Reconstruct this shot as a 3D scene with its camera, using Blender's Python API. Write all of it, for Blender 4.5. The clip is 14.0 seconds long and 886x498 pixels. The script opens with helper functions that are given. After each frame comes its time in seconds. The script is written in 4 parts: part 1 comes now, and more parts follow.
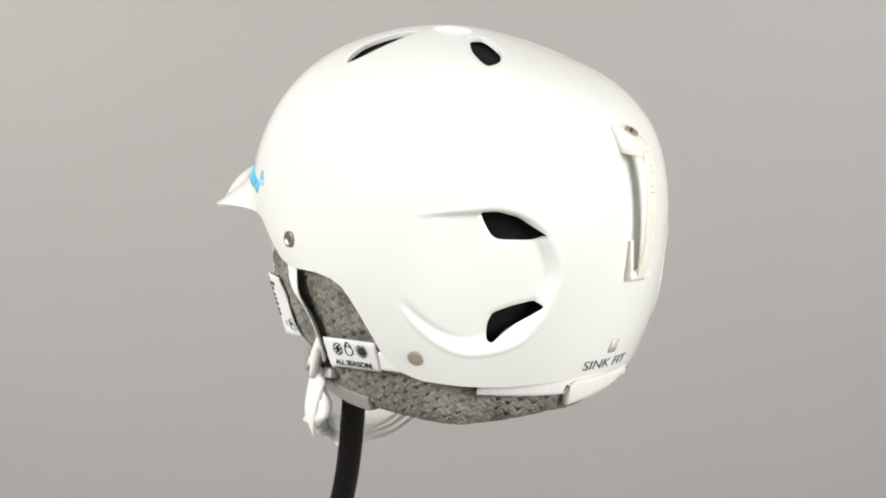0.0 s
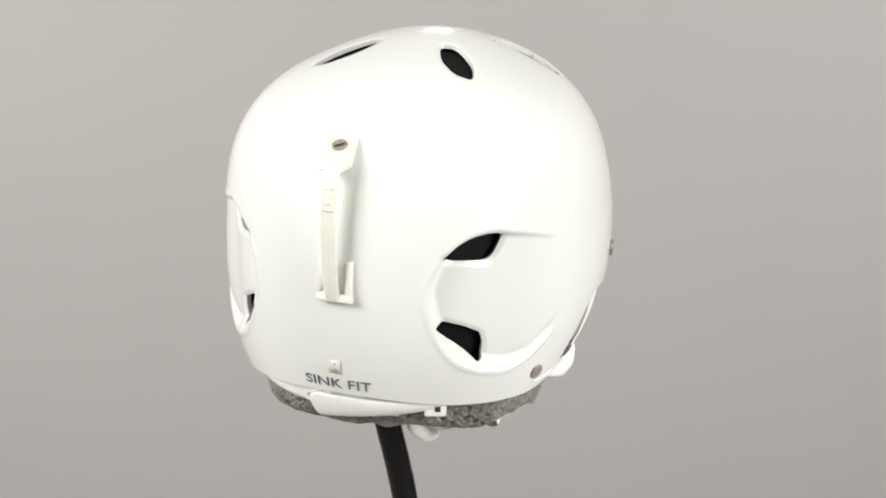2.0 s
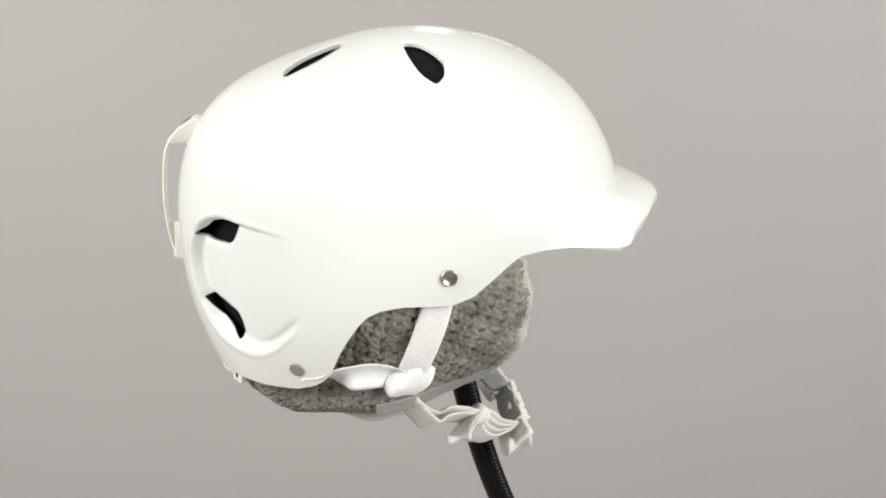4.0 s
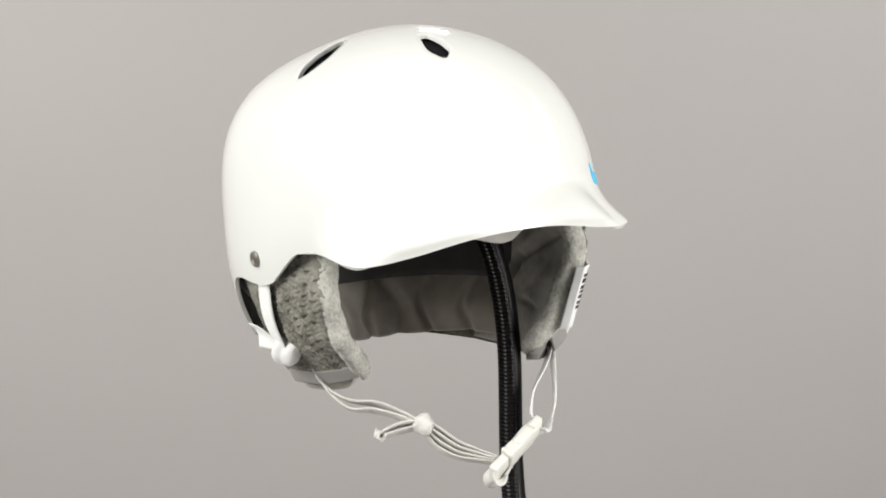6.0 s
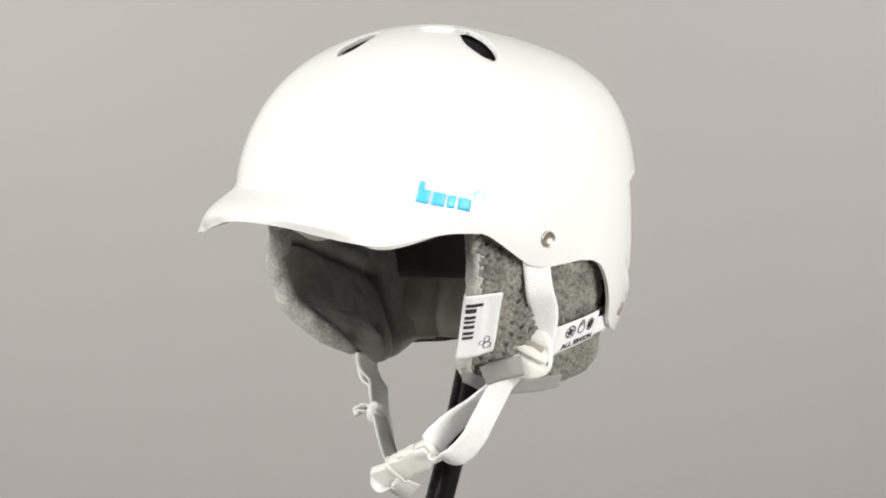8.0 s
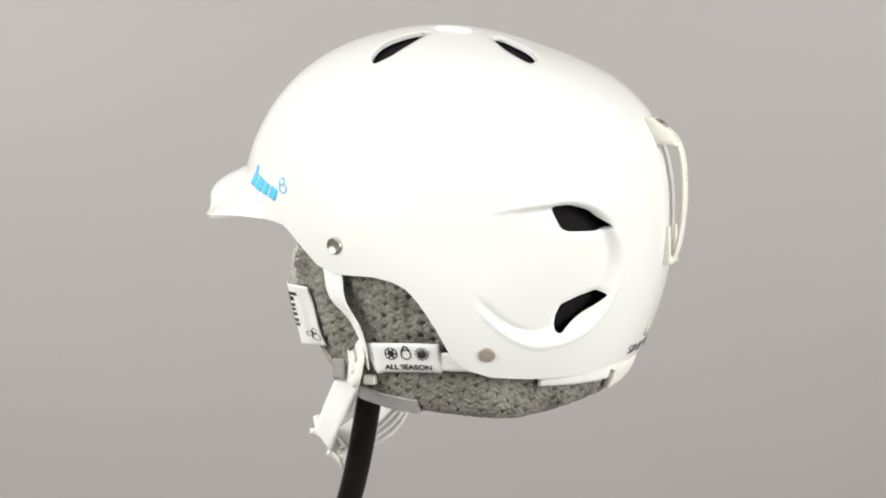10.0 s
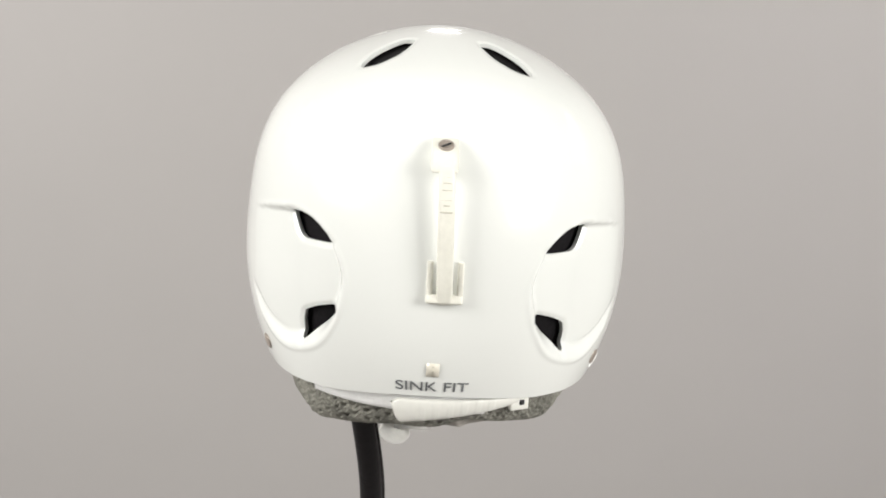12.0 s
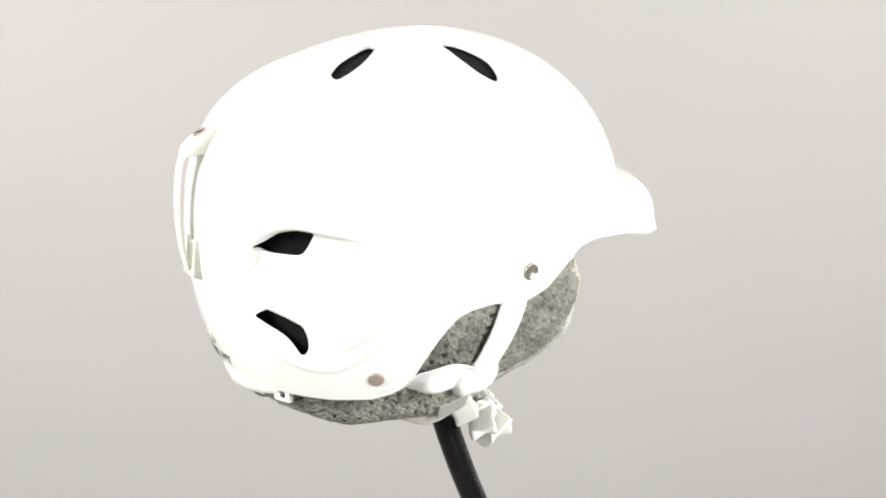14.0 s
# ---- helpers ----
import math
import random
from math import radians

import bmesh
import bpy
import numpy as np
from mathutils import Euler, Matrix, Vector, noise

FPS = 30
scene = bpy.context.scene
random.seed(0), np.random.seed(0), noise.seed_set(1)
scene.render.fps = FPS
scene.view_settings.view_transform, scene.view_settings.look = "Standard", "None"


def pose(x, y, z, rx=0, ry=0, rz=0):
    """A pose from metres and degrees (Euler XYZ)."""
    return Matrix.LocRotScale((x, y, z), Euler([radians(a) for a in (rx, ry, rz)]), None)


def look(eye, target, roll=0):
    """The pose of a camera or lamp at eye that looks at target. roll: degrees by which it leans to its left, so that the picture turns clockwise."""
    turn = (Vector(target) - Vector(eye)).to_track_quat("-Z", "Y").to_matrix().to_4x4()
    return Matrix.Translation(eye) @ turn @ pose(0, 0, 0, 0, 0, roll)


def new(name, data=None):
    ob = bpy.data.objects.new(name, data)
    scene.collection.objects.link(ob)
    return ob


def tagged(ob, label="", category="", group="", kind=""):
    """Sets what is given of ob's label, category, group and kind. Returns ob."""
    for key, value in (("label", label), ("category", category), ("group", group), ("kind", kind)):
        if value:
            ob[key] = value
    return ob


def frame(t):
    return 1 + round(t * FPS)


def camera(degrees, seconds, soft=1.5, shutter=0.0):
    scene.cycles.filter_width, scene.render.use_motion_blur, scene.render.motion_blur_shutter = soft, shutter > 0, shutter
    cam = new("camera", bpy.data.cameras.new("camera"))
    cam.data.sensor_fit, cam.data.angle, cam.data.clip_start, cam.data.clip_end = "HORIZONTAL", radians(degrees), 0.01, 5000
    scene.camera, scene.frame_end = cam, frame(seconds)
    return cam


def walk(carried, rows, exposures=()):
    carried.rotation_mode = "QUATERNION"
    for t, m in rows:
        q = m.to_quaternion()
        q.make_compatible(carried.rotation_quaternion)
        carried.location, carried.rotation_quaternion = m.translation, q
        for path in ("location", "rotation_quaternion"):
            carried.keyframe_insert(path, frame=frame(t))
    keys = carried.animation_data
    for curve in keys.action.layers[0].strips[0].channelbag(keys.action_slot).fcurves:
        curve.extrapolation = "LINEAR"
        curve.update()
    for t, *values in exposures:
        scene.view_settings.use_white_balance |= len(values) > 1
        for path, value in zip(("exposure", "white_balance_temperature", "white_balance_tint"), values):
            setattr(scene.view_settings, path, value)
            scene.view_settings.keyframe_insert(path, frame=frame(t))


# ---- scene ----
FLOOR_DROP = 1.30      # height of the lens over the floor
cam = camera(33.79, 14.0, soft=1.9)
EYE = pose(0, -0.92, FLOOR_DROP, 90 - 11.07, 0, -0.611) @ pose(0, 0, 0, 0, 0, -0.61)
walk(cam, [(0.0, EYE), (14.0, EYE)], exposures=[(0.0, 0.78), (13.6, 0.78), (14.0, 1.32)])

# turn of the table in degrees, time by time
TURN = [(0.0, 51.47), (0.5, 34.83), (1.0, 16.66), (1.5, 0.38), (2.0, -17.50), (2.5, -33.75), (3.0, -51.16), (3.5, -67.36), (4.0, -85.30), (4.2, -91.87), (4.9, -115.56), (5.6, -139.24), (6.3, -162.93), (6.5, -169.70), (7.0, -186.06), (7.5, -203.21), (7.7, -209.39), (8.4, -233.96), (9.1, -258.53), (9.8, -283.11), (10.0, -289.52), (10.5, -306.53), (11.0, -322.25), (11.5, -339.72), (12.0, -355.47), (12.5, -373.20), (13.0, -389.10), (13.5, -405.86), (14.0, -421.13)]
# the helmet's own frame on the table: across, forwards, up
SEAT = Matrix(((0.99503, 0.07446, 0.06615, 0.00366), (-0.07429, 0.99722, -0.00494, -0.02787),
               (-0.06634, 0.0, 0.99780, FLOOR_DROP - 0.15204), (0, 0, 0, 1)))

# ---- light ----
world = bpy.data.worlds.new("studio")
world.use_nodes = True
scene.world = world
world.node_tree.nodes["Background"].inputs[0].default_value = (0.9, 0.95, 1.0, 1)
world.node_tree.nodes["Background"].inputs[1].default_value = 0.12


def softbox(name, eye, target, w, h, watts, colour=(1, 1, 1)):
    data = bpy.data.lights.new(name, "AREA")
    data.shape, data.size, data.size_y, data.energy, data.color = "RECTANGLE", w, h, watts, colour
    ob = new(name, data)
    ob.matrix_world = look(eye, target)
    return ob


softbox("key_softbox", (-1.6, -0.97, 1.96), (0, 0, 1.12), 1.0, 1.0, 28, (1.0, 0.985, 0.945))
softbox("side_softbox", (1.45, -1.1, 1.55), (0, 0, 1.12), 0.8, 0.9, 22, (1.0, 0.985, 0.945))
softbox("top_softbox", (0.0, -0.3, 2.75), (0, 0.0, 1.1), 1.2, 1.2, 4.0, (1.0, 0.985, 0.945))
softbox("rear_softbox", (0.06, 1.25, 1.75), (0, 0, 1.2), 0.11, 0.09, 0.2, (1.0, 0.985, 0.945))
softbox("backdrop_softbox", (-1.3, 0.45, 1.85), (-1.15, 1.72, 0.7), 0.7, 0.7, 7.4, (1.0, 0.97, 0.955))
softbox("backdrop_softbox", (1.3, 0.45, 1.85), (1.2, 1.72, 0.65), 0.7, 0.7, 6.4, (1.0, 0.97, 0.955))


# ---- materials ----
def material(name, colour, rough=0.5, metal=0.0, coat=0.0, grain=0.0, scale=200.0, bump=0.0, stretch=(1, 1, 1), sheen=0.0, shine=0.5):
    m = bpy.data.materials.new(name)
    m.use_nodes = True
    t = m.node_tree
    b = t.nodes["Principled BSDF"]
    b.inputs["Base Color"].default_value = (*colour, 1)
    b.inputs["Roughness"].default_value = rough
    b.inputs["Metallic"].default_value = metal
    b.inputs["Coat Weight"].default_value = coat
    b.inputs["Coat Roughness"].default_value = 0.04
    b.inputs["Sheen Weight"].default_value = sheen
    b.inputs["Specular IOR Level"].default_value = shine
    if grain or bump:
        tc, mp, nz = t.nodes.new("ShaderNodeTexCoord"), t.nodes.new("ShaderNodeMapping"), t.nodes.new("ShaderNodeTexNoise")
        mp.inputs["Scale"].default_value = stretch
        nz.inputs["Scale"].default_value, nz.inputs["Detail"].default_value = scale, 5
        t.links.new(tc.outputs["Object"], mp.inputs["Vector"])
        t.links.new(mp.outputs["Vector"], nz.inputs["Vector"])
        n2 = t.nodes.new("ShaderNodeTexNoise")
        n2.inputs["Scale"].default_value = scale / 9
        t.links.new(mp.outputs["Vector"], n2.inputs["Vector"])
        if grain:
            add = t.nodes.new("ShaderNodeMath")
            add.operation = "ADD"
            t.links.new(nz.outputs["Fac"], add.inputs[0])
            t.links.new(n2.outputs["Fac"], add.inputs[1])
            rp = t.nodes.new("ShaderNodeMapRange")
            rp.inputs["From Min"].default_value, rp.inputs["From Max"].default_value = 0.74, 1.26
            rp.inputs["To Min"].default_value, rp.inputs["To Max"].default_value = 1 - grain, 1 + grain
            t.links.new(add.outputs[0], rp.inputs["Value"])
            mx = t.nodes.new("ShaderNodeVectorMath")
            mx.operation = "SCALE"
            mx.inputs[0].default_value = colour
            t.links.new(rp.outputs["Result"], mx.inputs["Scale"])
            t.links.new(mx.outputs["Vector"], b.inputs["Base Color"])
        if bump:
            bp = t.nodes.new("ShaderNodeBump")
            bp.inputs["Strength"].default_value, bp.inputs["Distance"].default_value = bump, 0.001
            t.links.new(nz.outputs["Fac"], bp.inputs["Height"])
            t.links.new(bp.outputs["Normal"], b.inputs["Normal"])
    return m


PAINT = material("gloss_white_shell", (0.82, 0.832, 0.806), 0.2, coat=0.6)
CREAM = material("cream_plastic", (0.77, 0.755, 0.68), 0.35, grain=0.05, scale=300)
FOAM = material("black_foam", (0.007, 0.006, 0.007), 0.8, shine=0.15, grain=0.4, scale=500, bump=0.3)
KNIT = material("grey_knit", (0.225, 0.22, 0.192), 0.95, grain=0.42, scale=520, bump=0.7, shine=0.1)
FLEECE = material("grey_lining_fleece", (0.36, 0.345, 0.315), 0.9, grain=0.14, scale=140, bump=0.25, sheen=0.3)
FUR = material("pale_fleece", (0.42, 0.415, 0.375), 0.95, grain=0.35, scale=500, bump=0.8, sheen=0.3)
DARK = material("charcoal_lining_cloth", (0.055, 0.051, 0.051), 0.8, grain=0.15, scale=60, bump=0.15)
CLOTH = material("taupe_lining_cloth", (0.36, 0.333, 0.295), 0.5, grain=0.2, scale=60, bump=0.25, sheen=0.35)
PAD = material("pale_pad_cloth", (0.44, 0.425, 0.395), 0.85, grain=0.1, scale=120, bump=0.2)
WEBBING = material("white_webbing", (0.86, 0.86, 0.85), 0.7, grain=0.05, scale=700, bump=0.25, sheen=0.1)
ELASTIC = material("white_elastic", (0.74, 0.73, 0.70), 0.6, grain=0.06, scale=500, bump=0.2)
BINDING = material("grey_satin_binding", (0.30, 0.29, 0.28), 0.45, grain=0.06, scale=200, bump=0.1)
LABEL = material("white_woven_label", (0.82, 0.82, 0.82), 0.7, grain=0.04, scale=900, bump=0.15)
# black for print, and for painted shade in the screw slot and keeper hole
INK_SHADE = material("black_ink_and_slot_shade", (0.02, 0.02, 0.022), 0.6)
GREY_INK = material("grey_print", (0.11, 0.115, 0.12), 0.45)
BLUE = material("cyan_print", (0.09, 0.58, 0.90), 0.35, coat=0.3)
BUCKLE = material("ivory_plastic", (0.81, 0.805, 0.755), 0.3, grain=0.03, scale=200)
RIVET = material("beige_rivet", (0.36, 0.31, 0.27), 0.45, 0.3, grain=0.2, scale=500)
THREAD = material("grey_thread", (0.085, 0.085, 0.085), 0.6, grain=0.2, scale=600)
PAPER = material("grey_backdrop_paper", (0.41, 0.393, 0.383), 0.9, grain=0.012, scale=4, bump=0.05)
POLE = material("black_rubber", (0.005, 0.004, 0.0045), 0.4, shine=0.18, grain=0.3, scale=300, bump=0.3)
STEEL = material("brushed_steel", (0.42, 0.39, 0.35), 0.35, 0.9, grain=0.25, scale=700, bump=0.15)
WALLS = material("studio_wall_paint", (0.30, 0.30, 0.30), 0.9, grain=0.05, scale=6)


# ---- mesh helpers ----
def part(name, data, mat, parent=None, label="", smooth=True):
    """One mesh object from a bmesh, or from (vertices, faces)."""
    me = bpy.data.meshes.new(name)
    if isinstance(data, tuple):
        me.from_pydata([tuple(map(float, v)) for v in data[0]], [], [tuple(map(int, q)) for q in data[1]])
    else:
        data.to_mesh(me)
        data.free()
    me.materials.append(mat)
    me.polygons.foreach_set("use_smooth", [smooth] * len(me.polygons))
    me.update()
    ob = new(name, me)
    if parent:
        ob.parent = parent
    if label:
        tagged(ob, label)
    return ob


def empty(name, label, category, group=""):
    ob = new(name)
    ob.empty_display_size = 0.02
    return tagged(ob, label, category, group)


def smoothstep(a, b, x):
    s = np.clip((x - a) / (b - a), 0, 1)
    return s * s * (3 - 2 * s)


def outer(verts, faces):
    """Turns the faces of a closed mesh outwards."""
    bm = bmesh.new()
    vs = [bm.verts.new(tuple(map(float, v))) for v in verts]
    for q in faces:
        try:
            bm.faces.new([vs[int(i)] for i in q])
        except ValueError:
            pass
    bmesh.ops.recalc_face_normals(bm, faces=bm.faces)
    return bm


# ---- the room ----
def backdrop():
    """Paper sweep: floor, bend and wall in one sheet."""
    y0, y1, r, top, half = -3.2, 1.72, 0.2, 3.2, 3.2
    prof = [(y0, 0.0), (0.0, 0.0)] + [(y1 - r + r * math.sin(a), r - r * math.cos(a)) for a in np.linspace(0, math.pi / 2, 25)] + [(y1, top)]
    v = [(x, y, z) for x in (-half, half) for y, z in prof]
    n = len(prof)
    ob = part("backdrop", (v, [(i, i + n, i + n + 1, i + 1) for i in range(n - 1)]), PAPER)
    tagged(ob, "plain warm grey paper backdrop sweeping up from the floor", "backdrop", kind="structure")


def room():
    for name, lo, hi in (("wall_left", (-3.3, -3.3, 0), (-3.2, 1.82, 3.2)), ("wall_right", (3.2, -3.3, 0), (3.3, 1.82, 3.2)),
                         ("wall_back", (-3.3, -3.3, 0), (3.3, -3.2, 3.2)), ("ceiling", (-3.3, -3.3, 3.2), (3.3, 1.82, 3.3))):
        bm = bmesh.new()
        bmesh.ops.create_cube(bm, size=1)
        for v in bm.verts:
            v.co = [lo[i] + (v.co[i] + 0.5) * (hi[i] - lo[i]) for i in range(3)]
        tagged(part(name, bm, WALLS, smooth=False), "plain grey painted studio " + ("ceiling" if name == "ceiling" else "wall"), "ceiling" if name == "ceiling" else "wall", kind="structure")


backdrop()
room()

# ---- helmet form ----
# radius of the shell along a direction: powers of x, y, z and a factor
FORM = [(0, 0, 5, -0.03193), (0, 1, 4, -0.01619), (0, 2, 3, 0.02823), (0, 3, 2, -0.02272), (0, 4, 1, 0.00523), (0, 5, 0, 0.00952), (2, 0, 3, 0.00080), (2, 1, 2, -0.02717), (2, 2, 1, 0.01019), (2, 3, 0, 0.01390), (4, 0, 1, -0.00809), (4, 1, 0, 0.00229), (0, 0, 6, 0.14554), (0, 1, 5, 0.03060), (0, 2, 4, 0.34492), (0, 3, 3, 0.06157), (0, 4, 2, 0.38991), (0, 5, 1, 0.00573), (0, 6, 0, 0.13830), (2, 0, 4, 0.35835), (2, 1, 3, 0.05238), (2, 2, 2, 0.79412), (2, 3, 1, 0.01257), (2, 4, 0, 0.39833), (4, 0, 2, 0.38448), (4, 1, 1, -0.00980), (4, 2, 0, 0.36504), (6, 0, 0, 0.11597)]


def radius(u):
    return sum(c * u[:, 0] ** a * u[:, 1] ** b * u[:, 2] ** k for a, b, k, c in FORM)


def direction(az, el):
    """Directions from degrees: azimuth from the brow towards the wearer's right, elevation from the ear line."""
    a, e = np.radians(az), np.radians(el)
    return np.stack([np.sin(a) * np.cos(e), np.cos(a) * np.cos(e), np.sin(e)], -1)


RIM_AZ = (0, 30, 40, 46, 51, 53, 56, 59, 64, 70, 77, 84, 90, 94, 97, 100, 103, 105, 107, 110, 113, 119, 132, 146, 158, 170, 180)
RIM_EL = (0, 0, -1, -2, -2.6, -3.6, -6, -8.6, -12.8, -14.9, -14.8, -14.7, -15.7, -17.5, -20.5, -24.5, -29, -32.5, -35.5, -37.6, -38.8, -40, -40, -39.4, -38.4, -37.6, -37.4)
VENTS = {
    "side_upper": [(135, 6), (139, 6.4), (145, 5), (153, -0.3), (149, -1.2), (140, -1.2), (138, 0), (136, 3.5)],
    "side_lower": [(138, -28.6), (138, -24.5), (139.4, -21.3), (145, -19), (151, -17.4), (153.6, -17.9), (149.6, -21.8), (144.4, -25.6), (139.6, -28.8)],
    "crown_rear": [(138, 51.5), (132, 60), (130, 71.5), (144, 73), (149, 62), (145, 54.5)],
    "crown_side": [(66, 48.5), (70, 53), (71.5, 60), (69.5, 69.5), (59, 67), (56.5, 57), (61, 51.2)],
    "crown_front": [(-2.6, 62), (3.6, 62), (5.7, 52.3), (0.8, 47.8), (-4.3, 52.3)],
}
CREASE = [(103, 2.4), (113, 3.6), (123, 5), (133, 6.5), (140, 6.9), (146, 5.4), (151, 1.8), (155, -4), (156.5, -9), (155.5, -14), (153, -20),
          (148, -26.5), (141, -29.5), (132, -31), (125, -29), (119.5, -25.5), (113, -20), (103, -13)]


class Patch:
    """An outline on the shell, in the plane that touches its middle; both sides of the helmet."""

    def __init__(self, outline, rounds=2, cut=0.12, grow=1.0):
        pts = direction(np.array([p[0] for p in outline], float), np.array([p[1] for p in outline], float))
        self.n = pts.mean(0) / np.linalg.norm(pts.mean(0))
        self.e1 = np.cross(self.n, (0, 0, 1.0))
        self.e1 /= np.linalg.norm(self.e1)
        self.e2 = np.cross(self.n, self.e1)
        self.r = float(radius(self.n[None])[0])
        q = self.flat(pts)
        for _ in range(rounds):
            nxt = np.roll(q, -1, 0)
            q = np.stack([q * (1 - cut) + nxt * cut, q * cut + nxt * (1 - cut)], 1).reshape(-1, 2)
        q = q.mean(0) + (q - q.mean(0)) * grow
        self.poly = q
        self.reach = math.cos(min(1.2, math.atan(np.linalg.norm(q, axis=1).max() / self.r) + 0.12))

    def flat(self, u):
        d = np.maximum(u @ self.n, 0.2)
        return np.stack([u @ self.e1 / d, u @ self.e2 / d], -1) * self.r

    def lift(self, q):
        u = self.n + (q[:, :1] * self.e1 + q[:, 1:] * self.e2) / self.r
        return u / np.linalg.norm(u, axis=1)[:, None]

    def distance(self, u):
        """Signed distance to the outline in metres, negative inside; 1 far away."""
        near = u @ self.n > self.reach
        d = np.ones(len(u))
        if not near.any():
            return d
        q = self.flat(u[near])
        inside, best = np.zeros(len(q), bool), np.full(len(q), 9.0)
        n = len(self.poly)
        for i in range(n):
            a, b = self.poly[i], self.poly[(i + 1) % n]
            ab, aq = b - a, q - a
            s = np.clip(aq @ ab / (ab @ ab), 0, 1)
            best = np.minimum(best, ((aq - s[:, None] * ab) ** 2).sum(1))
            cross = (a[1] > q[:, 1]) != (b[1] > q[:, 1])
            with np.errstate(divide="ignore", invalid="ignore"):
                inside ^= cross & (q[:, 0] < (b[0] - a[0]) * (q[:, 1] - a[1]) / (b[1] - a[1]) + a[0])
        best = np.sqrt(best)
        d[near] = np.where(inside, -best, best)
        return d


VENT_PATCH = {k: Patch(v, 3, 0.19, 1.13) if "crown" in k else Patch(v, grow=0.96 if "lower" in k else 1.0) for k, v in VENTS.items()}
CREASE_PATCH = Patch(CREASE, 3, 0.25)


def right_half(u):
    return np.stack([np.abs(u[:, 0]), u[:, 1], u[:, 2]], -1)


def vent_distance(u):
    h = right_half(u)
    return np.min([p.distance(u if k == "crown_front" else h) for k, p in VENT_PATCH.items()], axis=0)


def recess(u):
    """Depth of the sunken panel on each side, of the lips round the vents."""
    h = right_half(u)
    d = CREASE_PATCH.distance(h)
    az, el = np.degrees(np.arctan2(h[:, 0], h[:, 1])), np.degrees(np.arcsin(np.clip(h[:, 2], -1, 1)))
    width = 0.0070 - 0.0038 * smoothstep(-8, 3, el) - 0.0022 * (1 - smoothstep(122, 136, az))
    low = 1 - smoothstep(-16, -8, el)
    side = smoothstep(0, 1, -d / width) * smoothstep(115, 138, az) * 0.0064
    side = side + 0.0016 * low * np.exp(-((d + 0.0034) / 0.0026) ** 2) * smoothstep(112, 118, az) * (1 - smoothstep(124, 140, az))
    side = side - (0.0005 + 0.0004 * low) * np.exp(-((d - 0.0010) / 0.0014) ** 2) * smoothstep(113, 124 - 6 * low, az)
    return side + (0.0014 - 0.0010 * smoothstep(35, 48, el)) * (1 - smoothstep(0, 0.003, vent_distance(u)))


def rim_el(az):
    return np.interp(np.abs(az), RIM_AZ, RIM_EL)


def brim_edge(az):
    """Reach of the brim over the shell, and its height, along the azimuth."""
    x = np.linspace(0, 0.085, 120)
    y, z = 0.1740 - 6.05 * x**2 + 720 * x**4 - 60286 * x**6, 0.0089 - 3.75 * x**2 + 251 * x**4
    a = np.degrees(np.arctan2(x, y))
    return np.interp(np.abs(az), a, np.hypot(x, y)), np.interp(np.abs(az), a, z)


BROW = 0.0245


def shell_point(u, az):
    """Outer face of the shell, with the flared brim over the brow."""
    r = radius(u) - recess(u)
    p = u * r[:, None]
    rho_b, z_b = brim_edge(az)
    s = np.clip((BROW - p[:, 2]) / (BROW - z_b), 0, 1.0)
    end = direction(az, np.degrees(np.arctan2(z_b, 0.145)))
    a = np.abs(az)
    full = (0.75 + 0.25 * smoothstep(0, 12, a)) * (1 - smoothstep(np.where(az > 0, 20, 17), np.where(az > 0, 33, 29), a))
    steep = 1.3 + 0.8 * smoothstep(20, 35, a)
    swell = 1 - (1 - s ** steep) ** (1 + 2 * full)
    flare = np.maximum(rho_b - 0.0012 * full - 0.0024 * smoothstep(15, 25, a) - radius(end), 0) * (1 - smoothstep(30, 47, a)) * swell
    flare = flare * (1 - 0.10 * smoothstep(0.7, 1, s) * smoothstep(3, 13, a) * (1 - smoothstep(22, 31, a)))
    flat = np.stack([np.sin(np.radians(az)), np.cos(np.radians(az)), 0 * az], -1)
    return p + flat * flare[:, None]


def column_end(az):
    """Elevation of the lower edge of the shell, brim included."""
    _, z_b = brim_edge(az)
    el = np.degrees(np.arctan2(z_b, 0.146))
    w = smoothstep(30, 46, np.abs(az))
    return el * (1 - w) + rim_el(az) * w


def normals(p, nv, na):
    g = p.reshape(nv, na, 3)
    du = np.roll(g, -1, 1) - np.roll(g, 1, 1)
    dv = np.gradient(g, axis=0)
    n = np.cross(dv, du)
    n[0] = (0, 0, 1)
    n /= np.maximum(np.linalg.norm(n, axis=2), 1e-12)[..., None]
    n *= np.sign((n * g).sum(2))[..., None]
    return n.reshape(-1, 3)


def shell_normal(u):
    """Outward directions of the outer face."""
    e1 = np.cross(u, (0.12, 0.31, 0.94))
    e1 /= np.linalg.norm(e1, axis=1)[:, None]
    e2 = np.cross(u, e1)

    def at(w):
        w = w / np.linalg.norm(w, axis=1)[:, None]
        return shell_point(w, np.degrees(np.arctan2(w[:, 0], w[:, 1])))
    n = np.cross(at(u + e1 * 0.003) - at(u - e1 * 0.003), at(u + e2 * 0.003) - at(u - e2 * 0.003))
    n /= np.linalg.norm(n, axis=1)[:, None]
    return n * np.sign((n * u).sum(1))[:, None]


